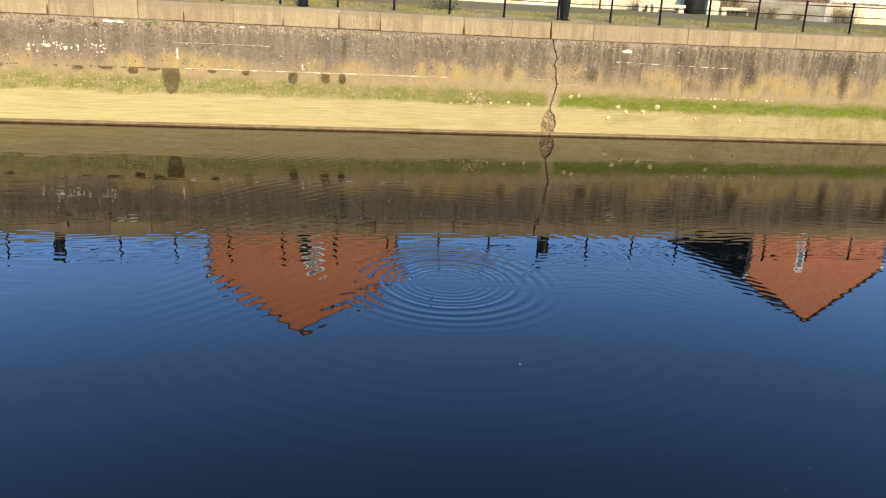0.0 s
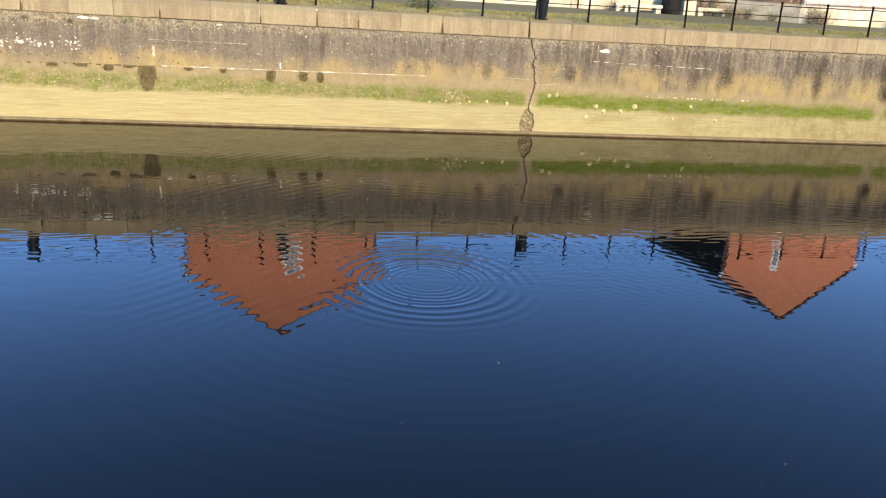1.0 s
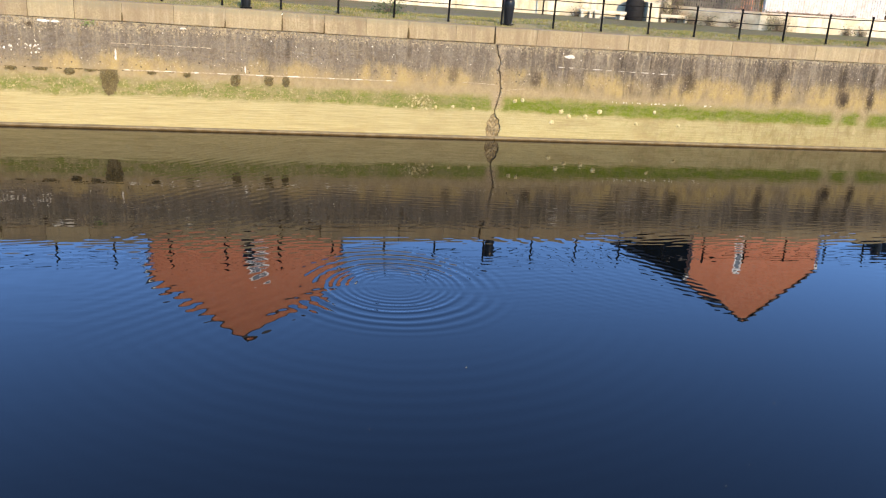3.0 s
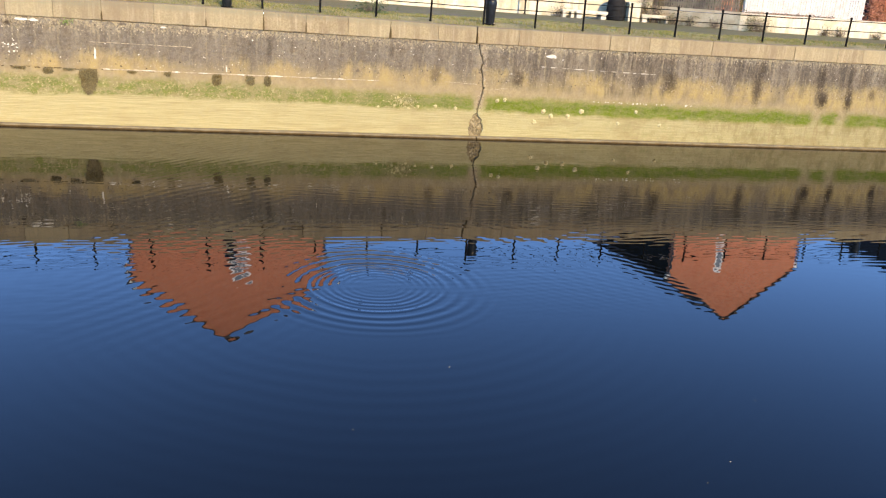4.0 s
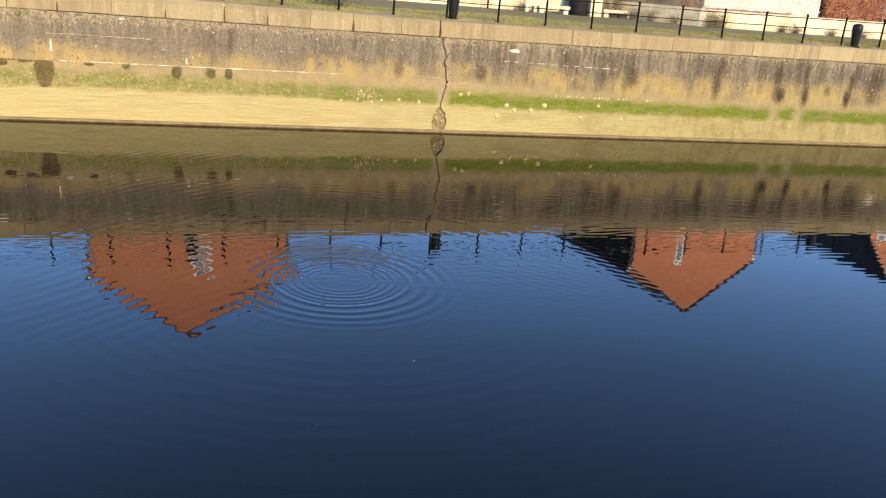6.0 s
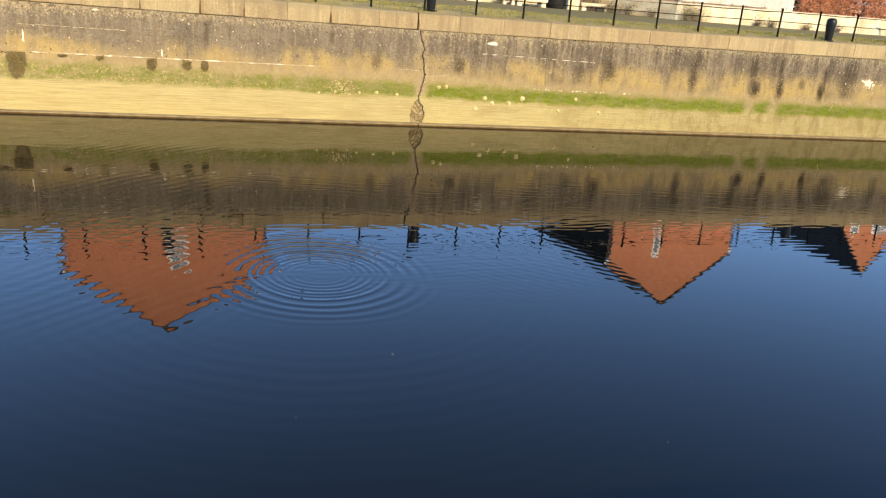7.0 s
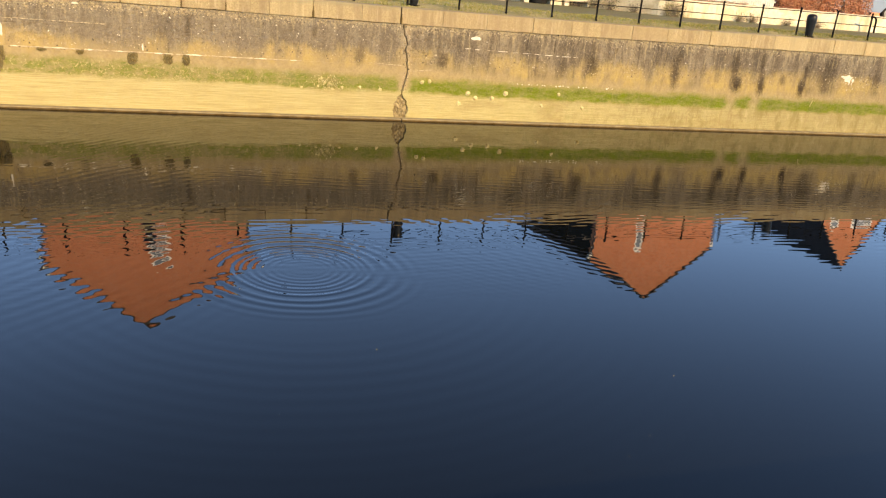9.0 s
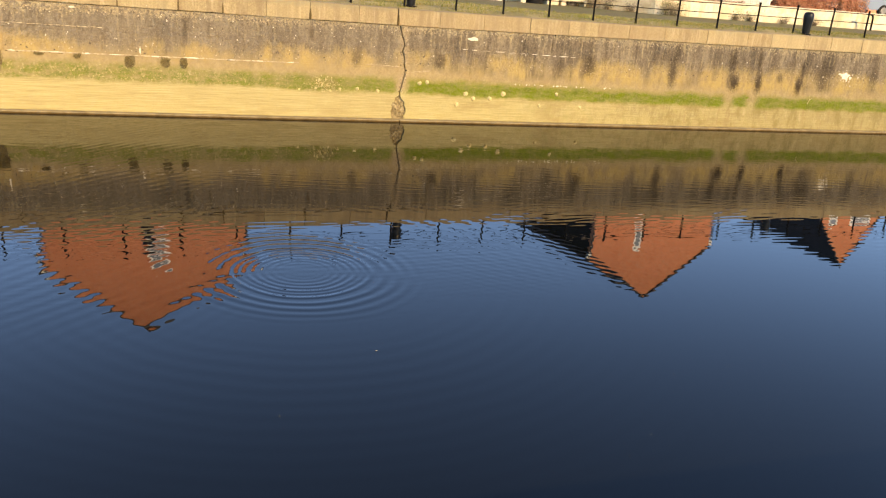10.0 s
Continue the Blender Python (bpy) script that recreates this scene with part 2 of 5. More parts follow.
    col = m.mix(m.math("MULTIPLY", m.math("MULTIPLY", m.ramp(pits, 0.5, 0.68), above), 0.5), col, (0.070, 0.051, 0.034))
    col = m.mix(m.math("MULTIPLY", m.math("MULTIPLY", m.ramp(grains, 0.52, 0.68), above), 0.5), col, (0.340, 0.262, 0.165))
    # algae: bright belt downstream, thin and mottled upstream
    bright = m.ramp(x, -2.0, 8.0)
    top_edge = m.ramp(x, -10.0, 20.0, 1.56, 1.30)
    low_edge = m.ramp(x, -10.0, 20.0, 0.98, 0.80)
    wob = m.math("MULTIPLY", m.math("SUBTRACT", m.noise(0.9, (1, 1, 2), 6.0, 0.7), 0.5), 0.42)
    zg = m.math("ADD", z, wob)
    belt = m.math("MULTIPLY", m.ramp(zg, m.math("SUBTRACT", low_edge, 0.1), m.math("ADD", low_edge, 0.08)), m.ramp(zg, m.math("SUBTRACT", top_edge, 0.25), m.math("ADD", top_edge, 0.06), 1.0, 0.0))
    mottle = m.ramp(m.noise(2.6, (0.7, 1, 1.8), 7.0, 0.72), 0.38, 0.62, 1.0, 0.0)
    near_crack = m.ramp(m.math("ABSOLUTE", m.math("SUBTRACT", m.math("ADD", x, m.math("MULTIPLY", m.math("SUBTRACT", patch, 0.5), 0.6)), 6.8)), 0.05, 0.35)
    for run_x in (18.95, 19.95):
        near_crack = m.math("MULTIPLY", near_crack, m.ramp(m.math("ABSOLUTE", m.math("SUBTRACT", m.math("ADD", x, m.math("MULTIPLY", m.math("SUBTRACT", patch, 0.5), 0.5)), run_x)), 0.05, 0.35, 0.15, 1.0))
    cover = m.math("MULTIPLY", m.math("MULTIPLY", belt, near_crack), m.math("ADD", m.ramp(x, -2.0, 8.0, 0.30, 0.66), m.math("MULTIPLY", m.math("MULTIPLY", mottle, m.ramp(grains, 0.46, 0.56, 1.0, 0.35)), m.ramp(x, -2.0, 8.0, 0.95, 0.6))))
    core = m.ramp(m.math('ABSOLUTE', m.math('SUBTRACT', zg, m.math('MULTIPLY', m.math('ADD', top_edge, low_edge), 0.47))), 0.08, 0.30, 1.0, 0.0)
    green = m.mix(bright, (0.132, 0.155, 0.022), m.mix(core, (0.185, 0.192, 0.024), (0.108, 0.148, 0.005)))
    green = m.mix(m.math("MULTIPLY", m.ramp(patch, 0.42, 0.62), 0.6), green, (0.082, 0.105, 0.017))
    edge = m.math("ADD", z, m.math("MULTIPLY", wob, 0.7))
    base = m.mix(m.ramp(edge, 0.90, 1.08, 1.0, 0.0), col, silt)
    col = m.mix(m.math("MINIMUM", cover, 1.0), base, green)
    tuft = m.math("MULTIPLY", m.ramp(fine, 0.545, 0.62), m.math("MULTIPLY", belt, m.ramp(x, -4.0, 8.0, 0.8, 0.15)))
    col = m.mix(tuft, col, (0.400, 0.345, 0.170))
    col = m.mix(m.math("MULTIPLY", m.math("MULTIPLY", belt, m.ramp(grit, 0.5, 0.62)), 0.2), col, (0.068, 0.082, 0.020))
    # pale specks of lime and lichen
    speck = m.math("MULTIPLY", m.ramp(m.cells(6.0), 0.0, 0.15, 1.0, 0.0), m.ramp(m.noise(1.1), 0.48, 0.6))
    speck = m.math("MULTIPLY", speck, m.ramp(z, 1.72, 1.9))
    col = m.mix(m.math("MULTIPLY", speck, 0.85), col, (0.462, 0.394, 0.272))
    fleck = m.math("MULTIPLY", m.ramp(m.cells(13.0), 0.0, 0.22, 1.0, 0.0), m.ramp(m.noise(0.9, (1, 1, 1.6), 4.0), 0.44, 0.6))
    col = m.mix(m.math("MULTIPLY", m.math("MULTIPLY", fleck, m.ramp(z, 1.70, 1.85)), 0.7), col, (0.40, 0.33, 0.20))
    # wet foot
    col = m.mix(m.ramp(z, 0.03, 0.09, 1.0, 0.0), col, (0.041, 0.033, 0.019))
    col = m.mix(m.math("MULTIPLY", m.ramp(m.random(), 0.2, 1.0), 0.12), col, (0.218, 0.177, 0.122))
    m.colour(col)
    relief = m.math("ADD", m.math("ADD", m.math("MULTIPLY", grit, 0.25), m.math("MULTIPLY", fine, 0.6)), m.math("MULTIPLY", patch, 1.2))
    relief = m.math("SUBTRACT", relief, m.math("MULTIPLY", m.ramp(pits, 0.5, 0.62), 0.5))
    m.bump(m.math("MULTIPLY", relief, m.ramp(z, 0.9, 1.7, 0.35, 1.0)), 0.017)
    return m.m


STAINS = [(8.05, 1.92, 0.30, 0.36, 0.75), (5.35, 1.95, 0.28, 0.45, 0.6), (12.25, 2.0, 0.22, 0.45, 0.6), (13.3, 2.05, 0.36, 0.6, 0.85), (13.25, 2.6, 0.12, 0.4, 0.6), (16.5, 2.0, 0.28, 0.85, 0.9), (16.6, 2.6, 0.2, 0.4, 0.75), (17.6, 2.1, 0.18, 0.6, 0.4), (19.05, 1.70, 0.34, 0.5, 0.98), (18.9, 2.35, 0.32, 0.75, 0.9), (20.08, 1.75, 0.27, 0.65, 0.95), (20.02, 2.45, 0.22, 0.65, 0.85), (21.0, 1.9, 0.22, 0.28, 0.6), (21.85, 1.68, 0.26, 0.55, 0.98), (21.95, 2.25, 0.17, 0.55, 0.95), (22.85, 2.15, 0.6, 0.8, 0.75), (25.2, 2.2, 0.3, 0.8, 0.6), (10.85, 2.55, 0.07, 0.32, 0.7), (11.85, 2.55, 0.05, 0.4, 0.8), (3.95, 2.55, 0.12, 0.3, 0.6), (0.3, 2.5, 0.12, 0.6, 0.5), (0.95, 2.55, 0.1, 0.35, 0.5), (-8.05, 2.87, 0.16, 0.12, 0.9), (-6.85, 2.84, 0.16, 0.12, 0.9)]


def coping_material():
    m = Mat("coping_stone", 0.85, 0.0, 0.3)
    fine, mid, streak = m.noise(22.0, detail=4.0), m.noise(1.6), m.noise(2.2, (1.6, 1, 0.2), 4.0)
    c = m.mix(m.ramp(fine, 0.35, 0.65), (0.180, 0.136, 0.072), (0.250, 0.194, 0.107))
    c = m.mix(m.math("MULTIPLY", m.ramp(streak, 0.44, 0.62), 0.6), c, (0.145, 0.104, 0.060))
    c = m.mix(m.math("MULTIPLY", m.ramp(m.noise(7.0, (1.6, 1, 0.15), 4.0), 0.52, 0.7), 0.4), c, (0.354, 0.286, 0.184))
    low = m.math("ADD", m.axis(2), m.math("MULTIPLY", mid, 0.25))
    c = m.mix(m.math("MULTIPLY", m.ramp(low, 3.46, 3.6), m.ramp(fine, 0.35, 0.6)), c, (0.150, 0.129, 0.082))
    r = m.random()
    c = m.mix(m.ramp(r, 0.5, 1.0, 0.0, 0.35), c, (0.31, 0.255, 0.14))
    c = m.mix(m.ramp(r, 0.05, 0.4, 0.4, 0.0), c, (0.19, 0.14, 0.08))
    c = m.mix(m.math("MULTIPLY", m.ramp(mid, 0.58, 0.75), 0.4), c, (0.150, 0.116, 0.075))
    speck = m.math("MULTIPLY", m.ramp(m.cells(6.0), 0.0, 0.1, 1.0, 0.0), m.ramp(m.noise(0.7), 0.52, 0.6))
    c = m.mix(speck, c, (0.449, 0.408, 0.313))
    m.colour(c)
    m.bump(m.math("ADD", fine, mid), 0.008)
    return m.m


def brick_material():
    m = Mat("terracotta_brick", 0.9, 0.0, 0.2)
    n = m.t.nodes.new("ShaderNodeTexBrick")
    mp = m.t.nodes.new("ShaderNodeMapping")
    mp.inputs["Rotation"].default_value = (radians(90), 0, 0)
    m.put(mp.inputs["Vector"], m.t.nodes.new("ShaderNodeNewGeometry").outputs["Position"])
    m.put(n.inputs["Vector"], mp.outputs[0])
    n.inputs["Scale"].default_value = 1.0
    n.inputs["Brick Width"].default_value, n.inputs["Row Height"].default_value = 0.225, 0.075
    n.inputs["Mortar Size"].default_value = 0.005
    n.inputs["Color1"].default_value, n.inputs["Color2"].default_value = (0.50, 0.175, 0.09, 1), (0.62, 0.235, 0.13, 1)
    n.inputs["Mortar"].default_value = (0.48, 0.31, 0.21, 1)
    c = m.mix(m.math("MULTIPLY", m.ramp(m.noise(0.5), 0.4, 0.7), 0.3), n.outputs["Color"], (0.46, 0.155, 0.078))
    m.colour(c)
    m.bump(n.outputs["Fac"], -0.004)
    return m.m


def asphalt_material():
    m = Mat("worn_asphalt", 0.92, 0.0, 0.25)
    n, f = m.noise(0.7, (0.6, 1, 1), 6.0, 0.7), m.noise(60.0, detail=3.0)
    c = m.mix(m.ramp(f, 0.35, 0.65), (0.070, 0.061, 0.038), (0.135, 0.119, 0.076))
    c = m.mix(m.math("MULTIPLY", m.ramp(n, 0.46, 0.58), 0.85), c, (0.092, 0.088, 0.030))
    c = m.mix(m.math("MULTIPLY", m.ramp(m.noise(2.5, detail=6.0), 0.54, 0.66), 0.5), c, (0.15, 0.125, 0.08))
    c = m.mix(m.math("MULTIPLY", m.ramp(m.noise(1.7, (0.7, 1, 1), 7.0, 0.75), 0.45, 0.58), 0.75), c, (0.110, 0.112, 0.036))
    m.colour(c)
    m.bump(f, 0.004)
    return m.m


def cream_material():
    """Old cream render: chalky, blotched, with brown runs from the cap."""
    m = Mat("cream_render", 0.9, 0.0, 0.2)
    blot, fine, runs = m.noise(1.1, detail=6.0, rough=0.7), m.noise(14.0, detail=5.0, rough=0.75), m.noise(1.5, (1.6, 1.6, 0.12), 6.0, 0.7)
    c = m.mix(m.ramp(blot, 0.38, 0.62), (0.38, 0.33, 0.215), (0.52, 0.46, 0.335))
    c = m.mix(m.math("MULTIPLY", m.ramp(fine, 0.5, 0.68), 0.45), c, (0.36, 0.295, 0.19))
    c = m.mix(m.math("MULTIPLY", m.ramp(runs, 0.52, 0.66), 0.5), c, (0.22, 0.16, 0.09))
    m.colour(c)
    m.bump(m.math("ADD", fine, blot), 0.008)
    return m.m


M = {
    "water": water_material(),
    "quay": quay_material("quay_wall_face"),
    "coping": coping_material(),
    "brick": brick_material(),
    "asphalt": asphalt_material(),
    "soil": simple("trodden_turf", (0.105, 0.098, 0.036), (0.22, 0.188, 0.088), 1.3, 0.95, dist=0.02, fine=14).m,
    "iron": simple("black_iron_paint", (0.005, 0.005, 0.005), (0.011, 0.010, 0.009), 5.0, 0.7, dist=0.001, spec=0.03).m,
    "bollard": simple("glossy_black_paint", (0.004, 0.004, 0.004), (0.010, 0.0095, 0.009), 5.0, 0.33, dist=0.001, spec=0.2).m,
    "steel": simple("galvanised_rail", (0.10, 0.095, 0.09), (0.22, 0.20, 0.18), 6.0, 0.5, 0.5, dist=0.001).m,
    "cream": cream_material(),
    "stone": simple("pale_stone", (0.340, 0.299, 0.218), (0.476, 0.428, 0.326), 3.0, 0.85).m,
    "picket": simple("weathered_white_paint", (0.33, 0.31, 0.27), (0.45, 0.43, 0.385), 3.0, 0.6, dist=0.001).m,
    "white": simple("white_paint", (0.74, 0.72, 0.68), (0.84, 0.83, 0.80), 3.0, 0.55, dist=0.001).m,
    "lifted_render": simple("shade_lifted_render", (0.42, 0.31, 0.17), (0.62, 0.49, 0.30), 1.4, 0.9, dist=0.006, fine=12).m,
    "shaded_white": simple("shaded_white_paint", (0.13, 0.095, 0.06), (0.25, 0.19, 0.12), 2.0, 0.7, dist=0.001).m,
    "slate": simple("dark_slate", (0.010, 0.011, 0.013), (0.028, 0.029, 0.033), 2.5, 0.8, fine=12, spec=0.15).m,
    "shaded_side": simple("shaded_side_wall", (0.010, 0.010, 0.011), (0.024, 0.023, 0.023), 1.5, 0.9, fine=8, spec=0.1).m,
    "trim": simple("verge_trim", (0.02, 0.02, 0.022), (0.04, 0.04, 0.042), 4.0, 0.6).m,
    "drum": simple("dark_tub", (0.007, 0.007, 0.007), (0.016, 0.015, 0.014), 3.0, 0.8, spec=0.12).m,
    "bark": simple("twig_bark", (0.08, 0.055, 0.035), (0.17, 0.13, 0.09), 8.0, 0.9).m,
    "rubble": simple("broken_mortar", (0.115, 0.090, 0.045), (0.27, 0.218, 0.115), 9.0, 0.95, dist=0.03, fine=26).m,
    "ledge": simple("ledge_stone", (0.13, 0.105, 0.055), (0.23, 0.19, 0.105), 3.0, 0.8).m,
    "wet_and_shade": simple("wet_and_shaded_stone", (0.050, 0.034, 0.014), (0.088, 0.062, 0.028), 3.0, 0.8, spec=0.04).m,
    "weed": simple("hanging_weed", (0.085, 0.064, 0.026), (0.150, 0.118, 0.050), 9.0, 0.85, dist=0.02).m,
    "pit": simple("stone_hollow", (0.060, 0.046, 0.030), (0.125, 0.098, 0.066), 9.0, 0.95).m,
    "lime_dull": simple("dull_lime", (0.26, 0.205, 0.125), (0.43, 0.36, 0.24), 7.0, 0.9, fine=25).m,
    "lime": simple("lime_bloom", (0.449, 0.394, 0.286), (0.571, 0.530, 0.435), 9.0, 0.9).m,
}


def leaf_material(name, a, b, c):
    m = Mat(name, 0.65, 0.0, 0.3)
    i = m.island()
    m.colour(m.mix(m.ramp(i, 0.6, 0.95), m.mix(m.ramp(i, 0.0, 0.6), a, b), c))
    m.b.inputs["Subsurface Weight"].default_value = 0.0
    return m.m


M["grass"] = leaf_material("grass_blades", (0.088, 0.106, 0.017), (0.172, 0.166, 0.034), (0.32, 0.25, 0.10))
M["beech"] = leaf_material("dry_beech_leaves", (0.24, 0.085, 0.045), (0.42, 0.17, 0.09), (0.50, 0.27, 0.16))
M["shrub"] = leaf_material("shrub_leaves", (0.053, 0.060, 0.022), (0.112, 0.112, 0.045), (0.247, 0.203, 0.105))
M["wallweed"] = leaf_material("wall_weed_fronds", (0.095, 0.075, 0.028), (0.150, 0.120, 0.048), (0.21, 0.17, 0.075))
M["dryleaf"] = leaf_material("dry_growth_leaves", (0.26, 0.215, 0.10), (0.40, 0.34, 0.17), (0.50, 0.44, 0.25))
M["tuftleaf"] = leaf_material("tuft_leaves", (0.10, 0.17, 0.03), (0.16, 0.23, 0.05), (0.24, 0.28, 0.09))
M["dry"] = simple("dry_tuft", (0.32, 0.275, 0.12), (0.50, 0.44, 0.23), 16.0, 0.95, dist=0.03, fine=50).m
M["weedleaf"] = leaf_material("weed_leaves", (0.022, 0.045, 0.015), (0.045, 0.075, 0.022), (0.105, 0.135, 0.045))
glass = Mat("window_glass", 0.05, 0.0, 0.6)
glass.colour(glass.mix(glass.noise(1.2), (0.16, 0.18, 0.20), (0.26, 0.28, 0.29)))
M["glass"] = glass.m


# ---- mesh helpers
def mesh_of(bm, name, material, smooth=False):
    bmesh.ops.recalc_face_normals(bm, faces=bm.faces)
    me = bpy.data.meshes.new(name)
    bm.to_mesh(me)
    bm.free()
    me.materials.append(material)
    if smooth:
        for p in me.polygons:
            p.use_smooth = True
    return me


def part(name, bm, material, parent=None, label="", smooth=False):
    ob = new(name, mesh_of(bm, name, material, smooth))
    ob.parent = parent
    if label:
        ob["label"] = label
    return ob


def thing(name, at, label, category, group="", kind=""):
    ob = new(name)
    ob.matrix_world = pose(*at)
    return tagged(ob, label, category, group, kind)


def box(bm, x0, x1, y0, y1, z0, z1, bevel=0.0):
    made = bmesh.ops.create_cube(bm, size=1.0)["verts"]
    for v in made:
        v.co = Vector((x0 + (v.co.x + 0.5) * (x1 - x0), y0 + (v.co.y + 0.5) * (y1 - y0), z0 + (v.co.z + 0.5) * (z1 - z0)))
    if bevel:
        edges = list({e for v in made for e in v.link_edges})
        bmesh.ops.bevel(bm, geom=edges, offset=bevel, segments=1, affect="EDGES")
    return bm


def lathe(bm, profile, n=16, at=(0, 0, 0)):
    """Turns (radius, height) pairs round the upright axis."""
    rings = []
    for r, z in profile:
        rings.append([bm.verts.new((at[0] + r * math.cos(2 * math.pi * k / n), at[1] + r * math.sin(2 * math.pi * k / n), at[2] + z)) for k in range(n)])
    for a, b in zip(rings, rings[1:]):
        for k in range(n):
            bm.faces.new((a[k], a[(k + 1) % n], b[(k + 1) % n], b[k]))
    bm.faces.new(rings[0][::-1])
    bm.faces.new(rings[-1])
    return bm


def rod(bm, a, b, r0, r1=None, n=6):
    """A tapered rod from a to b."""
    a, b = Vector(a), Vector(b)
    q = (b - a).to_track_quat("Z", "Y")
    rings = []
    for p, r in ((a, r0), (b, r0 if r1 is None else r1)):
        rings.append([bm.verts.new(p + q @ Vector((r * math.cos(2 * math.pi * k / n), r * math.sin(2 * math.pi * k / n), 0))) for k in range(n)])
    for k in range(n):
        bm.faces.new((rings[0][k], rings[0][(k + 1) % n], rings[1][(k + 1) % n], rings[1][k]))
    bm.faces.new(rings[0][::-1])
    bm.faces.new(rings[1])
    return bm


def slab(bm, outline, y0, y1):
    """An outline of (x, z) pairs, given thickness from y0 to y1."""
    front = [bm.verts.new((x, y0, z)) for x, z in outline]
    back = [bm.verts.new((x, y1, z)) for x, z in outline]
    n = len(outline)
    bm.faces.new(front)
    bm.faces.new(back[::-1])
    for k in range(n):
        bm.faces.new((front[k], back[k], back[(k + 1) % n], front[(k + 1) % n]))
    return bm


def from_lists(name, verts, faces, material):
    me = bpy.data.meshes.new(name)
    me.from_pydata(verts, [], faces)
    me.materials.append(material)
    return me


# ---- levels of the far bank
def coping_z(x):
    """The coping has settled unevenly along the quay."""
    return 3.45 + 0.13 * max(0.0, min(1.0, (7.0 - x) / 9.0)) - 0.03 * math.exp(-((x - 15) / 5) ** 2)


def ground_z(x, y):
    rise = 0.10 * max(0.0, min(1.0, (y - 0.5) / 0.5))
    return coping_z(x) + rise - 0.004 * max(0.0, min(20.0, x - 7.0)) * max(0.0, min(1.0, (y - 0.5) / 3.0))


X0, X1 = -22.0, 46.0
CRACK = [(6.60, 3.60), (6.58, 3.30), (6.66, 2.95), (6.74, 2.70), (6.84, 2.42), (6.80, 2.15), (6.88, 1.90), (6.87, 1.68), (6.92, 1.55), (6.86, 1.30), (6.80, 1.05), (6.77, 0.85)]


def crack_x(z):
    for (xa, za), (xb, zb) in zip(CRACK, CRACK[1:]):
        if zb <= z <= za:
            return xa + (xb - xa) * (za - z) / (za - zb) + 0.04 * noise.noise((z * 7.0, 0, 0)) + 0.03 * noise.noise((z * 19.0, 4, 0)) + 0.012 * noise.noise((z * 47.0, 2, 0))
    return CRACK[-1][0]


# ---- setting: water, river bed and ground
bm = bmesh.new()
box(bm, -900, 900, -25.5, 0.3, -0.6, 0.0)
tagged(part("water", bm, M["water"]), "calm dark blue river with spreading ripples", "water", kind="structure")

xs = sorted({-1500, -600, -200, -80, -40, *range(-24, 48, 2), 60, 100, 250, 700, 1500})
ys = [0.45, 0.75, 1.0, 1.6, 2.2, 2.9, 4, 6, 8.2, 12.0, 20, 40, 100, 300, 900, 2500]
verts = [(x, y, ground_z(x, y) - 0.01) for y in ys for x in xs]
faces = [(r * len(xs) + c, r * len(xs) + c + 1, (r + 1) * len(xs) + c + 1, (r + 1) * len(xs) + c) for r in range(len(ys) - 1) for c in range(len(xs) - 1)]
tagged(new("ground", from_lists("ground", verts, faces, M["soil"])), "trodden earth and turf of the far river bank", "ground", kind="structure")

bm = bmesh.new()
box(bm, -1500, 1500, -2500, -26.2, -1.0, 3.2)
tagged(part("near_ground", bm, M["asphalt"]), "plain paved ground of the near bank", "ground", kind="structure")
bm = bmesh.new()
box(bm, -900, 900, -26.2, -25.4, -1.0, 3.25)
tagged(part("wall_near_quay", bm, M["stone"]), "plain stone quay wall of the near bank", "quay wall", kind="structure")

# asphalt path, a thin slab with a ragged edge towards the grass
rng = random.Random(4)
xs = [X0 - 20 + 0.5 * k for k in range(190)]
edge = [3.5 + 2.6 * math.exp(-((x - 10.5) / 2.7) ** 2) + 0.45 * noise.noise((x * 0.5, 0, 0)) + 0.25 * noise.noise((x * 2.2, 5, 0)) for x in xs]
verts, faces = [], []
for x, e in zip(xs, edge):
    far = 12.82 + (8.92 - 12.82) * max(0.0, min(1.0, (x - 18.24) / 2.46))
    for k in range(5):
        y = e + (far - e) * k / 4
        verts.append((x, y, ground_z(x, y) + 0.012))
    verts.append((x, e - 0.02, ground_z(x, e) - 0.03))
for i in range(len(xs) - 1):
    a, b = 6 * i, 6 * (i + 1)
    for k in range(4):
        faces.append((a + k, b + k, b + k + 1, a + k + 1))
    faces.append((a + 5, b + 5, b, a))
tagged(new("path", from_lists("path", verts, faces, M["asphalt"])), "grey asphalt riverside path", "path", kind="structure")

# ---- far quay wall
wall = thing("wall_quay", (0, 0, 0), "weathered stone river wall with algae and stains", "quay wall", kind="structure")
bm = bmesh.new()
box(bm, -900, 900, 0.22, 1.2, -1.0, 3.2)
# the core's dark colour stands for the shade inside the crack
part("core", bm, M["wet_and_shade"], wall, "rough rubble core behind the face")
LIP = 1.68
LENS = [(0.03, 0.82), (0.10, 0.70), (0.19, 0.58), (0.22, 0.46), (0.25, 0.34), (0.23, 0.22), (0.19, 0.10), (0.13, -0.2)]


def lens_w(z):
    """Half width of the broken foot of the crack, with ragged edges."""
    for (wa, za), (wb, zb) in zip(LENS, LENS[1:]):
        if zb <= z <= za:
            return wa + (wb - wa) * (za - z) / (za - zb)
    return LENS[-1][0]


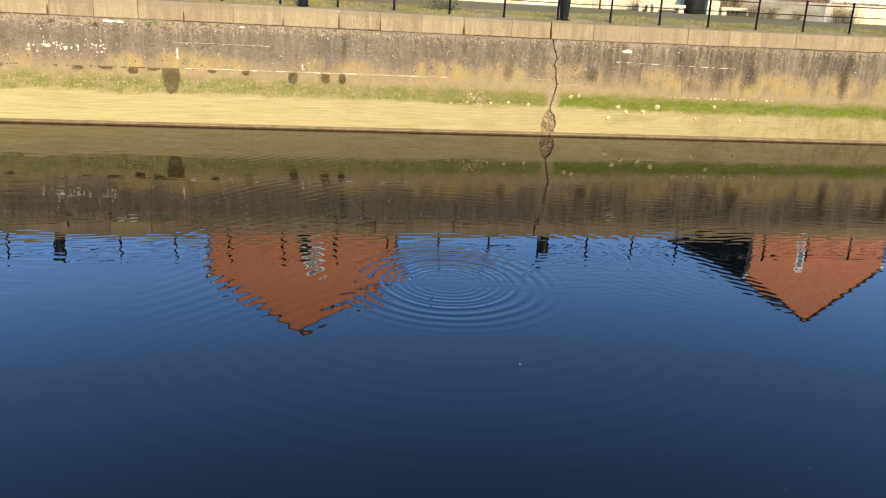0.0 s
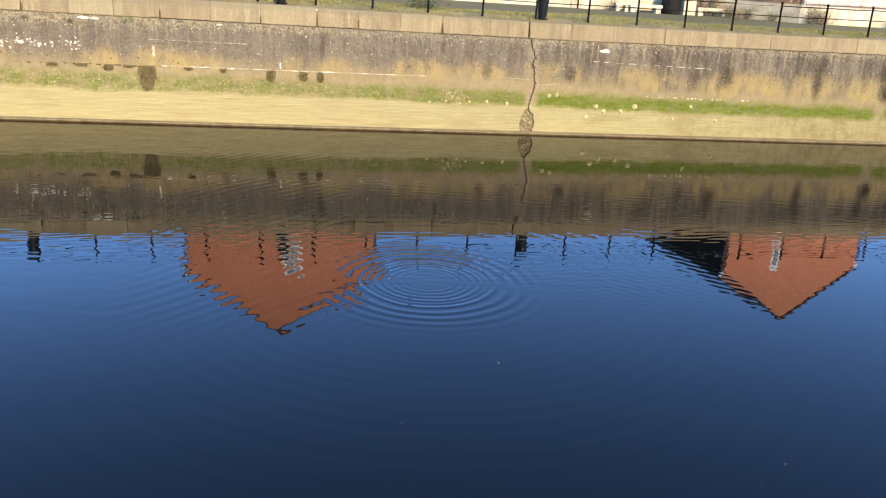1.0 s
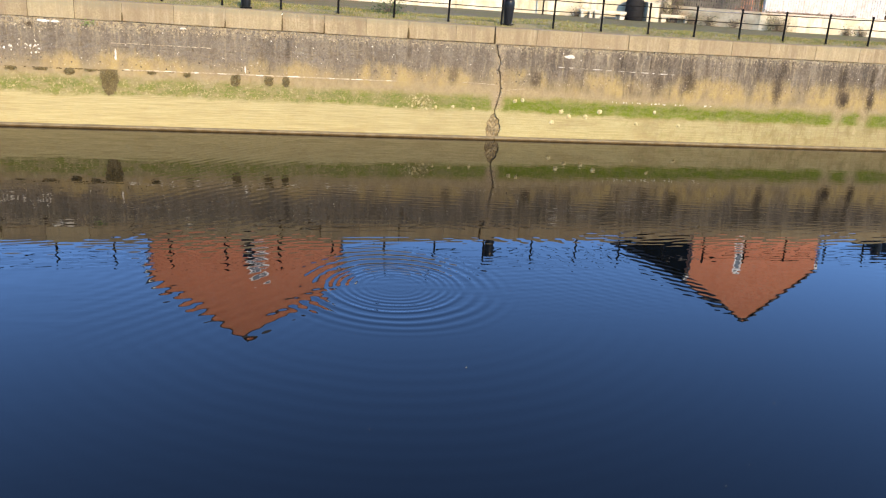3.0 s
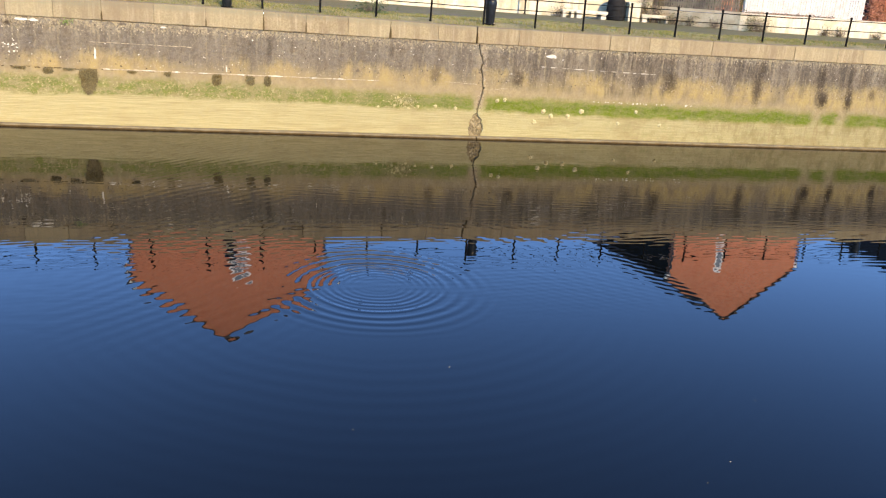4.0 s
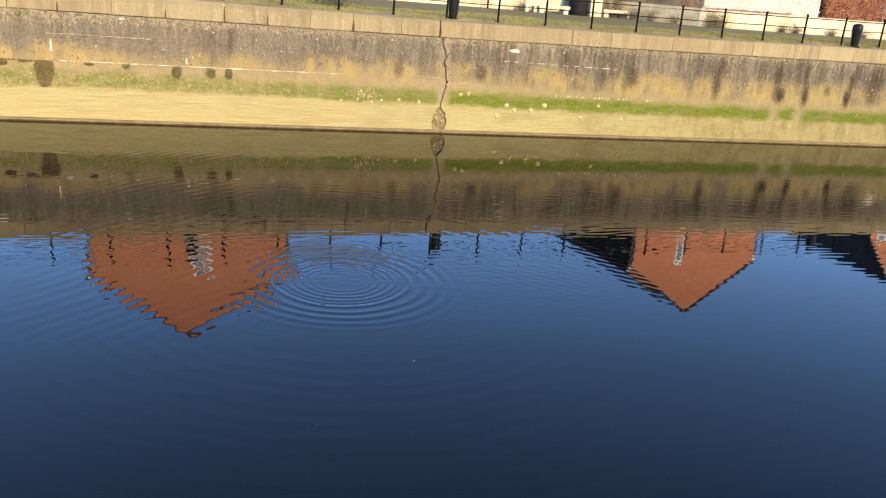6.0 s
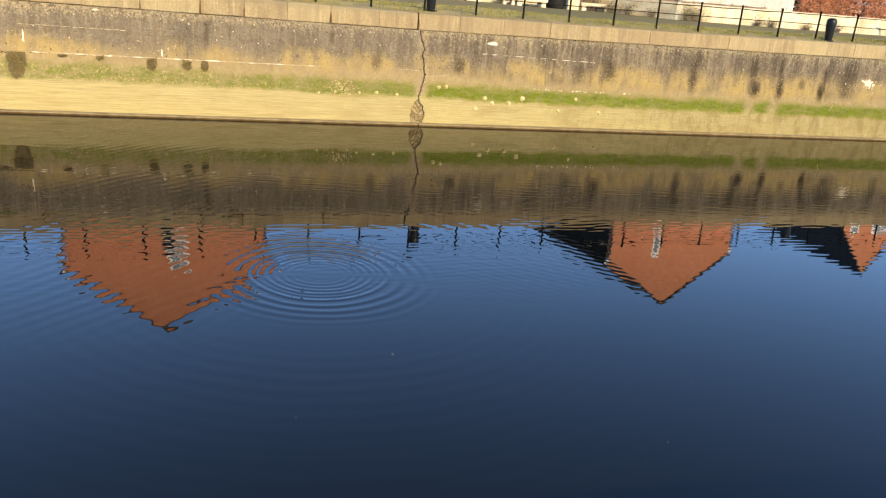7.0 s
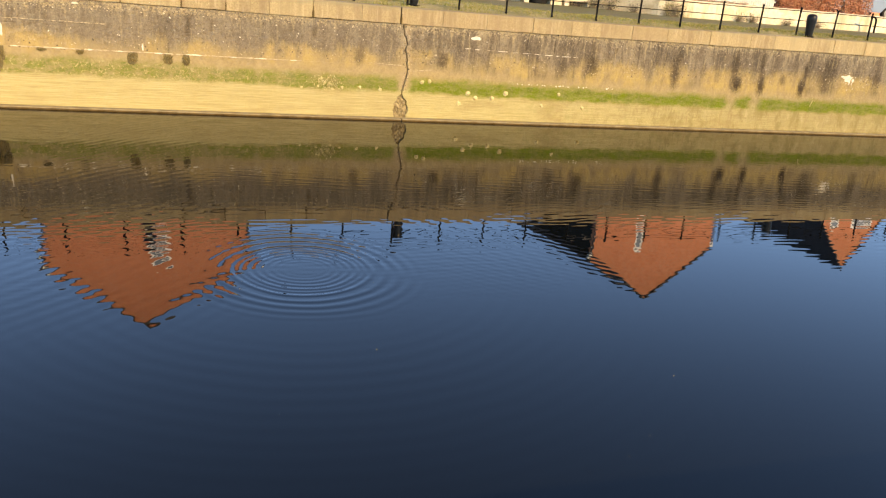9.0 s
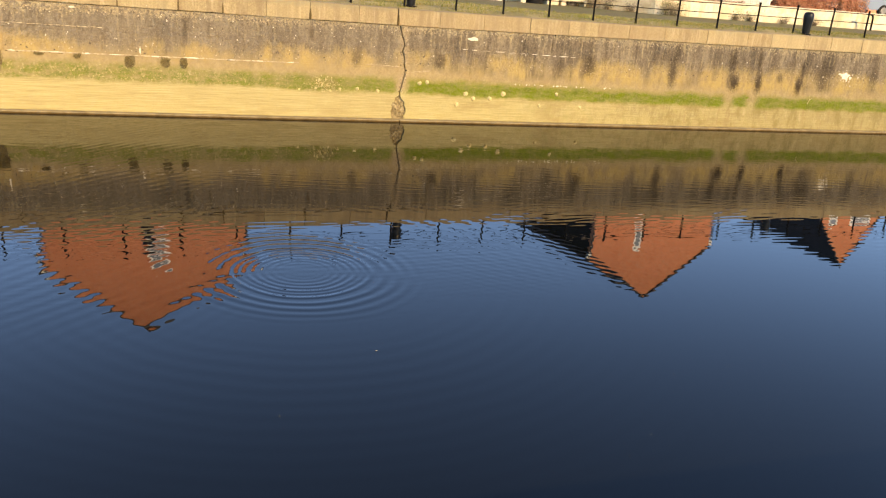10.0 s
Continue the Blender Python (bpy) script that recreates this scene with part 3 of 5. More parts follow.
for side in (-1, 1):
    # smooth lower face; upstream it stands proud and makes a lip; it breaks at the crack
    rim = [(crack_x(z) + side * (0.017 + 0.016 * noise.noise((z * 6, side, 0))), z) for z in [1.68 - 0.02 * i for i in range(44)]]
    lens = [(6.75 + side * (lens_w(z) + 0.05 * noise.noise((z * 9.0, side * 3.0, 1)) + 0.03 * noise.noise((z * 25.0, side * 2.0, 5))), z) for z in [0.80 - 0.025 * i for i in range(41)]]
    ends = [3.2, X0 - 500] if side < 0 else [10.0, X1 + 500]
    outline = [(ends[0], -0.2), (ends[0], LIP)] + rim + lens
    bm = bmesh.new()
    slab(bm, outline, -0.008, 0.21)
    if side < 0:
        for v in bm.verts:
            if v.co.x < 3.3 and v.co.y < 0:
                v.co.y = -0.04
        box(bm, ends[1], ends[0], -0.04, 0.21, -0.2, LIP)
    else:
        box(bm, ends[0], ends[1], -0.008, 0.21, -0.2, LIP)
    bmesh.ops.triangulate(bm, faces=bm.faces)
    part("lower_face", bm, M["quay"], wall)
    # toe ledge along the waterline
    bm = bmesh.new()
    box(bm, min(ends[-1], 6.75 + side * 0.01), max(ends[-1], 6.75 + side * 0.01), -0.30, 0.0, 0.035, 0.07, 0.012)
    part("ledge", bm, M["ledge"], wall, "narrow stone ledge above the waterline")
    bm = bmesh.new()
    box(bm, min(ends[-1], 6.75 + side * 0.01), max(ends[-1], 6.75 + side * 0.01), -0.29, 0.0, -0.3, 0.035)
    part("ledge_face", bm, M["wet_and_shade"], wall, "dark wet foot of the ledge")
# crumbled mortar in the eroded foot of the crack
bm = bmesh.new()
nx, nz = 30, 52
grid = [[bm.verts.new((6.42 + 0.66 * i / nx, 0.045 + 0.032 * noise.noise((i * 0.28, j * 0.25, 3)) + 0.022 * noise.noise((i * 0.7, j * 0.66, 9)), -0.2 + 1.06 * j / nz)) for i in range(nx + 1)] for j in range(nz + 1)]
for j in range(nz):
    for i in range(nx):
        bm.faces.new((grid[j][i], grid[j][i + 1], grid[j + 1][i + 1], grid[j + 1][i]))
part("crumbled_infill", bm, M["rubble"], wall, "crumbled mortar in the crack")


def settled(x_, z_):
    """Upper edges rise upstream with the coping."""
    return z_ + (0.12 * max(0.0, min(1.0, (7.0 - x_) / 16.0)) if z_ > 2.6 else 0.0)


def relief(x_, z_):
    """Depth to which the stone has weathered back."""
    rough = max(0.0, min(1.0, (z_ - 1.66) / 0.4))
    d = 0.010 + 0.009 * noise.noise((x_ * 7.0, z_ * 9.0, 0.3)) + 0.008 * noise.noise((x_ * 17.0, z_ * 22.0, 4.0)) + 0.0045 * noise.noise((x_ * 37.0, z_ * 41.0, 8.0))
    pit = max(0.0, noise.noise((x_ * 12.0, z_ * 15.0, 7.0)) - 0.22)
    return max(0.0, d * (0.35 + 0.65 * rough) + 0.05 * pit * rough)


def edge_at(side, z_):
    """The x of a block's edge at height z_."""
    for (xa, za), (xb, zb) in zip(side, side[1:]):
        if za <= z_ <= zb:
            return xa + (xb - xa) * (z_ - za) / (zb - za)
    return side[0][0] if z_ < side[0][1] else side[-1][0]


def rough_block(name, left, right, y0, material, near):
    """A stone with a rough weathered face between two edges."""
    step = 0.018 if near else 0.2
    za, zb = left[0][1], left[-1][1]
    nz_ = max(2, int((zb - za) / step))
    nx_ = max(2, int((right[0][0] - left[0][0]) / step))
    verts_, faces_ = [], []
    for j in range(nz_ + 1):
        z_ = za + (zb - za) * j / nz_
        xl, xr = edge_at(left, z_), edge_at(right, z_)
        for i in range(nx_ + 1):
            x_ = xl + (xr - xl) * i / nx_
            worn = 0.005 if i in (0, nx_) or j in (0, nz_) else 0.0
            verts_.append((x_, y0 + relief(x_, z_) + worn, settled(x_, z_)))
    w_ = nx_ + 1
    for j in range(nz_):
        for i in range(nx_):
            a_ = j * w_ + i
            faces_.append((a_, a_ + 1, a_ + w_ + 1, a_ + w_))
    rim_ = [i for i in range(w_)] + [j * w_ + nx_ for j in range(1, nz_ + 1)] + [nz_ * w_ + i for i in range(nx_ - 1, -1, -1)] + [j * w_ for j in range(nz_ - 1, 0, -1)]
    n_ = len(verts_)
    verts_ += [(verts_[k][0], 0.21, verts_[k][2]) for k in rim_]
    for k in range(len(rim_)):
        k2 = (k + 1) % len(rim_)
        faces_.append((rim_[k2], rim_[k], n_ + k, n_ + k2))
    return from_lists(name, verts_, faces_, material)


def course(z0, z1, y0, lengths, name, material, offset, seed):
    """One course of blocks, each an object; the crack cuts through it."""
    r = random.Random(seed)
    x = X0 + offset
    cuts = [x]
    while x < X1:
        x += r.uniform(*lengths)
        cuts.append(x)
    mid = crack_x((z0 + z1) / 2)
    near = min(range(len(cuts)), key=lambda i: abs(cuts[i] - mid))
    for i in range(len(cuts) - 1):
        j = 0.0015
        tilt = r.uniform(-0.004, 0.004)
        lo, hi = cuts[i], cuts[i + 1]
        levels = [z0 + (z1 - z0) * k / 36 for k in range(37)]
        left = [(crack_x(z) + 0.019 + 0.020 * noise.noise((z * 13, 3, 0)), z) for z in levels] if i == near else [(lo + j + tilt, z0 + j), (lo + j - tilt, z1 - j)]
        right = [(crack_x(z) - 0.019 + 0.020 * noise.noise((z * 13, 7, 0)), z) for z in levels] if i + 1 == near else [(hi - j + tilt, z0 + j), (hi - j - tilt, z1 - j)]
        ob_ = new(name, rough_block(name, left, right, y0 + r.uniform(-0.002, 0.002), material, -11.5 < lo < 30.0))
        ob_.parent = wall


course(LIP, 2.30, 0.0, (2.6, 4.8), "stone_block", M["quay"], 0.3, 5)
course(2.30, 2.938, 0.001, (0.9, 2.1), "stone_block", M["quay"], 1.1, 8)

# coping stones
JOINTS = [-4.35, -2.94, -1.51, 0.12, 1.35, 2.6, 3.88, 5.36, 6.58, 7.94, 9.4, 10.99, 12.35, 13.43, 14.6, 15.96, 17.65, 19.3, 20.3, 21.73, 22.91, 24.3]
while JOINTS[0] > X0:
    JOINTS.insert(0, JOINTS[0] - 1.26 - 0.2 * noise.noise((JOINTS[0] * 3, 0, 0)))
while JOINTS[-1] < X1:
    JOINTS.append(JOINTS[-1] + 1.35 + 0.2 * noise.noise((JOINTS[-1] * 3, 0, 0)))
rng = random.Random(21)
for a, b in zip(JOINTS, JOINTS[1:]):
    bm = bmesh.new()
    j0, j1 = (0.02 if abs(e - 6.58) < 0.01 else rng.uniform(0.003, 0.009) for e in (a, b))
    face_y, sag = -0.014 + rng.uniform(-0.01, 0.01), rng.uniform(-0.006, 0.006)
    n = 20
    rows = []
    # front edge top and bottom are chipped and rounded
    for i in range(n + 1):
        x = a + j0 + (b - j1 - a - j0) * i / n
        zt = coping_z(x) + 0.012 * noise.noise((x * 3.1, 1, 0))
        zb = 2.952 + 0.12 * max(0.0, min(1.0, (7.0 - x) / 16.0)) + sag + 0.014 * noise.noise((x * 4.3, 5, 0)) + 0.022 * abs(noise.noise((x * 9, 9, 0))) - 0.006
        chip = 0.012 + 0.014 * abs(noise.noise((x * 5.0, 8, 0)))
        rows.append([(x, 0.5, zb), (x, face_y + chip, zb), (x, face_y, zb + chip), (x, face_y + 0.004 * noise.noise((x * 4, 2, 2)), (zb + zt) / 2), (x, face_y, zt - 1.6 * chip), (x, face_y + 1.6 * chip, zt), (x, 0.5, zt)])
    grid = [[bm.verts.new(p) for p in row] for row in rows]
    for r0, r1 in zip(grid, grid[1:]):
        for k in range(7):
            bm.faces.new((r0[k], r0[(k + 1) % 7], r1[(k + 1) % 7], r1[k]))
    bm.faces.new(grid[0])
    bm.faces.new(grid[-1][::-1])
    part("coping_stone", bm, M["coping"], wall)
for a, b in ((-900, JOINTS[0]), (JOINTS[-1], 900)):
    bm = bmesh.new()
    box(bm, a, b - 0.01, -0.02, 0.5, 2.2, coping_z(a + (b - a) * (0.99 if a < 0 else 0.01)))
    part("far_coping", bm, M["coping"], wall)

# weathered vertical slots in some coping joints, and tufts of weed under the lip
WEEDS = [(-5.85, 0.28, 0.17), (-4.77, 0.52, 0.36), (-4.78, 0.40, 0.70), (-2.61, 0.2, 0.11), (-1.23, 0.28, 0.31), (-0.27, 0.26, 0.26), (0.24, 0.22, 0.27), (-7.4, 0.3, 0.10), (-6.6, 0.35, 0.07), (-3.6, 0.24, 0.07), (-9.6, 0.3, 0.1), (-10.6, 0.24, 0.14), (-5.3, 0.3, 0.06)]
WEED_OBS = []
for k, (x, w, d) in enumerate(WEEDS):
    bm = bmesh.new()
    n = 26
    outline = []
    for i in range(n):
        a = 2 * math.pi * i / n
        u, v = math.cos(a), math.sin(a)
        u, v = math.copysign(abs(u) ** 0.7, u), math.copysign(abs(v) ** 0.75, v)
        q = 1 + 0.34 * noise.noise((3 * u, 3 * v, k * 3.3)) + 0.22 * noise.noise((8 * u, 8 * v, k * 1.7))
        outline.append((x + 0.5 * w * u * q, min(LIP - 0.004, LIP - 0.45 * d + 0.6 * d * v * q)))
    slab(bm, outline, -0.048 - 0.002 * (k % 3), -0.0405)
    WEED_OBS.append(part("hanging_weed", bm, M["weed"]))
    tagged(WEED_OBS[-1], "dark hanging weed on the river wall", "weed", "weeds on the wall")

# dark wedges laid on worn coping joints, painting the shade in their slots
for x, w, h in ((1.35, 0.05, 0.3), (3.88, 0.07, 0.32), (0.12, 0.05, 0.46), (-4.35, 0.05, 0.25), (-8.1, 0.06, 0.3), (-1.51, 0.04, 0.25), (6.6, 0.05, 0.3)):
    zb = 2.96 + 0.12 * max(0.0, min(1.0, (7.0 - x) / 16.0))
    bm = bmesh.new()
    slab(bm, [(x - w / 2, zb), (x + w / 2, zb + 0.01), (x + w * 0.45, zb + h * 0.5), (x + 0.006, zb + h), (x - 0.004, zb + h), (x - w * 0.4, zb + h * 0.55)], -0.030, 0.01)
    part("worn_joint", bm, M["wet_and_shade"], wall)

# lime patches and runs, and pale slivers for the lit edge of the lip
rng = random.Random(41)


def bloom(x, z, w, h, y=-0.006, n=34, seed=0):
    r = random.Random(seed)
    bm_ = bmesh.new()
    pts = []
    for i in range(n):
        a = 2 * math.pi * i / n
        q = 0.85 + 0.4 * noise.noise((1.6 * math.cos(a), 1.6 * math.sin(a), seed * 2.7)) + 0.22 * noise.noise((4 * math.cos(a), 4 * math.sin(a), seed * 1.3)) + r.uniform(-0.09, 0.09)
        pts.append((x + 0.5 * w * q * math.cos(a), z + 0.5 * h * q * math.sin(a)))
    slab(bm_, pts, y - 0.006, y)
    return bm_


PATCHES = [(9.1, 2.67, 0.42, 0.12), (23.85, 2.1, 0.4, 0.26), (24.1, 2.02, 0.16, 0.14), (23.6, 2.15, 0.2, 0.07), (23.95, 1.95, 0.08, 0.2), (-4.58, 2.1, 0.07, 0.38), (-6.45, 2.96, 0.4, 0.09), (-6.15, 2.95, 0.3, 0.07), (-2.7, 2.93, 0.2, 0.05), (-8.2, 2.2, 0.2, 0.1), (-7.7, 2.16, 0.16, 0.1), (-0.95, 1.85, 0.05, 0.3)]
for k, p in enumerate(PATCHES):
    tagged(part("lime_patch", bloom(*p, y=-0.020 if p[1] > 2.9 else -0.006, seed=k), M["lime"]), "white lime bloom on the river wall", "stain", "lime patches")
# lime-coloured slivers paint the lip's lit edge upstream; lime on one bed joint downstream
x = -4.4
k = 0
while x < 3.7:
    w = rng.uniform(0.08, 0.55)
    tagged(part("lime_run", bloom(x + w / 2, LIP + 0.01 + 0.006 * noise.noise((x, 0, 0)), w, rng.uniform(0.026, 0.052), -0.041, 12, k), M["lime_dull" if k % 4 else "lime"]), "thin pale run painting the lit edge of the lip", "stain", "lime runs")
    x += w * 0.8 + (rng.uniform(0.0, 0.15) if rng.random() < 0.12 else -0.1 * w)
    k += 1
x = 8.7
while x < 12.6:
    w = rng.uniform(0.06, 0.4)
    tagged(part("lime_run", bloom(x + w / 2, 2.335 - 0.02 * (x - 8.7), w, rng.uniform(0.01, 0.028), -0.004, 12, 90 + k), M["lime"]), "thin white lime run on a bed joint", "stain", "lime runs")
    x += w + rng.uniform(0.0, 0.16)
    k += 1

for xa, xb, za, zb in ((-4.7, -2.0, 2.43, 2.41), (6.97, 7.55, 1.55, 1.60), (5.6, 6.7, 1.73, 1.71)):
    x = xa
    while x < xb:
        w = rng.uniform(0.05, 0.22)
        u = (x - xa) / (xb - xa)
        tagged(part("lime_run", bloom(x + w / 2, za + (zb - za) * u + rng.uniform(-0.008, 0.008), w, rng.uniform(0.014, 0.03), -0.009, 12, 200 + k), M["lime_dull"]), "thin white lime run beside the crack", "stain", "lime runs")
        x += w * 0.9
        k += 1

# scattered lime spots on the upper courses
spots = [(rng.uniform(-8.9, -6.6), rng.gauss(2.2, 0.09), rng.uniform(0.02, 0.075)) for _ in range(64)]
spots += [(rng.uniform(10.6, 14.2), 1.29 + rng.uniform(-0.015, 0.015), rng.uniform(0.02, 0.06)) for _ in range(26)]
spots += [(rng.gauss(23.9, 0.6), rng.gauss(2.05, 0.16), rng.uniform(0.015, 0.05)) for _ in range(30)]
spots += [(rng.uniform(-16, 28), rng.uniform(1.8, 2.85), rng.uniform(0.015, 0.045)) for _ in range(140)]
strewn = [(rng.uniform(-14, 28), 2.90 - abs(rng.gauss(0, 0.10)), rng.uniform(0.015, 0.05)) for _ in range(520)]
strewn += [(rng.uniform(-14, 28), 1.74 + abs(rng.gauss(0, 0.16)), rng.uniform(0.01, 0.04)) for _ in range(520)]
def speckle(name, where, material, label):
    """Many small raised flakes at (x, z, width)."""
    verts_, faces_ = [], []
    for x_, z_, w_ in where:
        n_ = len(verts_)
        for k_ in range(7):
            q_ = rng.uniform(0.2, 0.7) * w_
            verts_.append((x_ + q_ * math.cos(k_ * 0.8976), -0.013, z_ + q_ * math.sin(k_ * 0.8976)))
        verts_.append((x_, -0.021, z_))
        faces_ += [(n_ + k_, n_ + (k_ + 1) % 7, n_ + 7) for k_ in range(7)]
    tagged(new(name, from_lists(name, verts_, faces_, material)), label, "stain", kind="stuff")


speckle("lime_spots", spots, M["lime"], "scattered white lime spots on the river wall")
speckle("lime_flakes", strewn, M["lime_dull"], "dull lime flakes strewn over the river wall")

# chips of stone and mortar along the crack
for name, material, count, label in (("crack_chips", M["pit"], 70, "dark broken chips along the crack"), ("mortar_chips", M["lime_dull"], 50, "pale mortar chips along the crack")):
    verts, faces = [], []
    for _ in range(count):
        z = rng.uniform(0.85, 2.92)
        x, w, n = crack_x(z) + rng.choice((-1, 1)) * (0.035 + abs(rng.gauss(0, 0.035))), rng.uniform(0.012, 0.036), len(verts)
        for k in range(6):
            q = rng.uniform(0.25, 0.65) * w
            verts.append((x + q * math.cos(k * 1.047), -0.009, z + 1.3 * q * math.sin(k * 1.047)))
        verts.append((x, -0.02, z))
        faces += [(n + k, n + (k + 1) % 6, n + 6) for k in range(6)]
    tagged(new(name, from_lists(name, verts, faces, material)), label, "rubble", kind="stuff")

# pitted stone: dark flakes paint the shade of small hollows, thickest under the coping
verts, faces = [], []
for i in range(620):
    x = rng.uniform(-14, 28)
    z = 2.91 - abs(rng.gauss(0, 0.16)) if i % 3 else 1.74 + abs(rng.gauss(0, 0.3))
    w, n = rng.uniform(0.015, 0.055), len(verts)
    for k in range(6):
        q = rng.uniform(0.25, 0.65) * w
        verts.append((x + q * math.cos(k * 1.047), -0.0075, z + 1.2 * q * math.sin(k * 1.047)))
    verts.append((x, -0.0045, z))
    faces += [(n + k, n + (k + 1) % 6, n + 6) for k in range(6)]
tagged(new("stone_pits", from_lists("stone_pits", verts, faces, M["pit"])), "weathered pits in the river wall, their shade painted dark", "pits", kind="stuff")

# dark crumbs of broken mortar, also painting the shade line under the lip
verts, faces = [], []
for _ in range(110):
    x, z, w = rng.uniform(-12.0, -3.0), LIP - 0.015 + rng.gauss(0, 0.012), rng.uniform(0.02, 0.09)
    n = len(verts)
    for k in range(6):
        q = rng.uniform(0.3, 0.6) * w
        verts.append((x + q * math.cos(k * 1.047), -0.041, min(LIP - 0.002, z + 0.5 * q * math.sin(k * 1.047))))
    verts.append((x, -0.055, z - 0.004))
    faces += [(n + k, n + (k + 1) % 6, n + 6) for k in range(6)]
tagged(new("mortar_crumbs", from_lists("mortar_crumbs", verts, faces, M["wet_and_shade"])), "dark crumbling mortar and painted shade line along the lip", "mortar", kind="stuff")

# weep holes: black beads on the face stand for the shade inside
for x, z in ((-3.55, 1.28), (11.9, 2.93), (6.93, 1.60)):
    bm = bmesh.new()
    bmesh.ops.create_icosphere(bm, subdivisions=1, radius=0.03)
    for v in bm.verts:
        v.co = Vector((x + v.co.x, -0.02 + v.co.y * 0.8, z + v.co.z))
    tagged(part("weep_hole_bead", bm, M["iron"]), "black bead standing for the dark of a weep hole", "pipe", "weep pipes")

# ---- railing along the quay
POSTS = [8.65 - 1.713 * k for k in range(17, 0, -1)] + [8.65 + 1.633 * k for k in range(0, 22)]
FENCE_Y = 0.72
fence = thing("fence", (0, 0, 0), "black iron railing with two thin rails along the quay", "fence")
bm = bmesh.new()
lathe(bm, [(0.042, -0.12), (0.042, 0.02), (0.034, 0.04), (0.032, 0.90), (0.04, 0.91), (0.043, 0.945), (0.03, 0.975), (0.008, 0.985)], 10)
post_mesh = mesh_of(bm, "post", M["iron"], True)
rng = random.Random(3)
for x in POSTS:
    ob = new("post", post_mesh)
    ob.parent = fence
    ob.matrix_basis = pose(x, FENCE_Y, ground_z(x, FENCE_Y), rng.uniform(-1.2, 1.2), rng.uniform(-1.2, 1.2))
for a, b in zip(POSTS, POSTS[1:]):
    for h, r in ((0.85, 0.017), (0.52, 0.015)):
        bm = bmesh.new()
        ends = [Vector((x, FENCE_Y, ground_z(x, FENCE_Y) + h)) for x in (a, b)]
        middle = (ends[0] + ends[1]) / 2 - Vector((0, 0, rng.uniform(0.0, 0.02)))
        rod(bm, ends[0], middle, r)
        rod(bm, middle, ends[1], r)
        part("rail", bm, M["steel"] if 12 < a < 15 and h > 0.6 else M["iron"], fence)

# ---- mooring bollards
bollard = thing("bollard", (0, 0, 0), "black cast iron mooring bollard with domed top", "bollard", "bollards on the quay")
bm = bmesh.new()
lathe(bm, [(0.135, -0.06), (0.135, 0.02), (0.138, 0.05), (0.152, 0.26), (0.172, 0.48), (0.185, 0.60), (0.184, 0.68), (0.165, 0.745), (0.115, 0.785), (0.045, 0.80)], 20)
part("body", bm, M["bollard"], bollard, smooth=True)
bm = bmesh.new()
lathe(bm, [(0.19, -0.03), (0.19, 0.012), (0.15, 0.022)], 20)
part("base_plate", bm, M["iron"], bollard)
BOLLARDS = [(7.18, 0.85), (22.2, 0.62), (-0.94, 0.62), (-8.6, 0.62)]
for k, (x, y) in enumerate(BOLLARDS):
    m = pose(x, y, ground_z(x, y))
    if k:
        copy_thing(bollard, m)
    else:
        bollard.matrix_world = m


# ---- boundary wall, benches and what stands by the path
def rendered_wall(name, x0, x1, y, h, label):
    w = thing(name, (0, 0, 0), label, "boundary wall", kind="structure")
    z = ground_z((x0 + x1) / 2, y)
    bm_ = bmesh.new()
    n = max(2, int((x1 - x0) / 0.5))
    tops = [(x0 + (x1 - x0) * i / n, z + h + 0.015 * noise.noise((i * 0.7, y, 0))) for i in range(n + 1)]
    slab(bm_, [(x1, z - 0.4), (x0, z - 0.4)] + tops, y, y + 0.4)
    part("wall_body", bm_, M["cream"], w)
    bm_ = bmesh.new()
    box(bm_, x0 - 0.02, x1 + 0.02, y - 0.03, y + 0.43, z + h + 0.012, z + h + 0.07, 0.01)
    part("wall_cap", bm_, M["stone"], w)
    return z + h + 0.07


WALL_TOP = rendered_wall("wall_boundary_right", 20.7, 60.0, 8.9, 0.72, "low cream rendered wall with dirt stains")
rendered_wall("wall_boundary_left", -40.0, 18.3, 12.8, 0.80, "cream rendered wall, blotched and patched")
bm = bmesh.new()
box(bm, 0.0, 4.6, 0.0, 0.35, -0.5, 0.77)
# this render is lifted and warmed in colour to offset the wall's shade
slant = tagged(part("wall_return", bm, M["lifted_render"]), "rendered return wall set at a slant, colour lifted against shade", "boundary wall", kind="structure")
slant.matrix_world = pose(18.24, 12.8, 3.5, 0, 0, -57.8)

# raised ground behind the low wall
bm = bmesh.new()
box(bm, 21.12, 200, 9.31, 80, 2.8, 4.08)
tagged(part("raised_ground", bm, M["soil"]), "raised turf behind the low wall", "ground", kind="structure")
# earth and dead leaves spilled along the top of the low wall
rng = random.Random(17)
verts, faces = [], []
for k in range(700):
    x, n = rng.uniform(20.9, 25.4), len(verts)
    p = Vector((x, 8.9 + 0.06 * rng.random(), WALL_TOP + rng.gauss(0.01, 0.03) * (1 + 0.8 * noise.noise((x * 2, 0, 0)))))
    for c in ((-1, -0.4, 0), (0.9, -0.5, 0.4), (0.2, 0.8, 0.9)):
        verts.append(tuple(p + Vector(c) * rng.uniform(0.02, 0.05)))
    faces.append((n, n + 1, n + 2))
tagged(new("leaf_litter", from_lists("leaf_litter", verts, faces, M["bark"])), "brown leaf litter along the low wall top", "litter", kind="stuff")


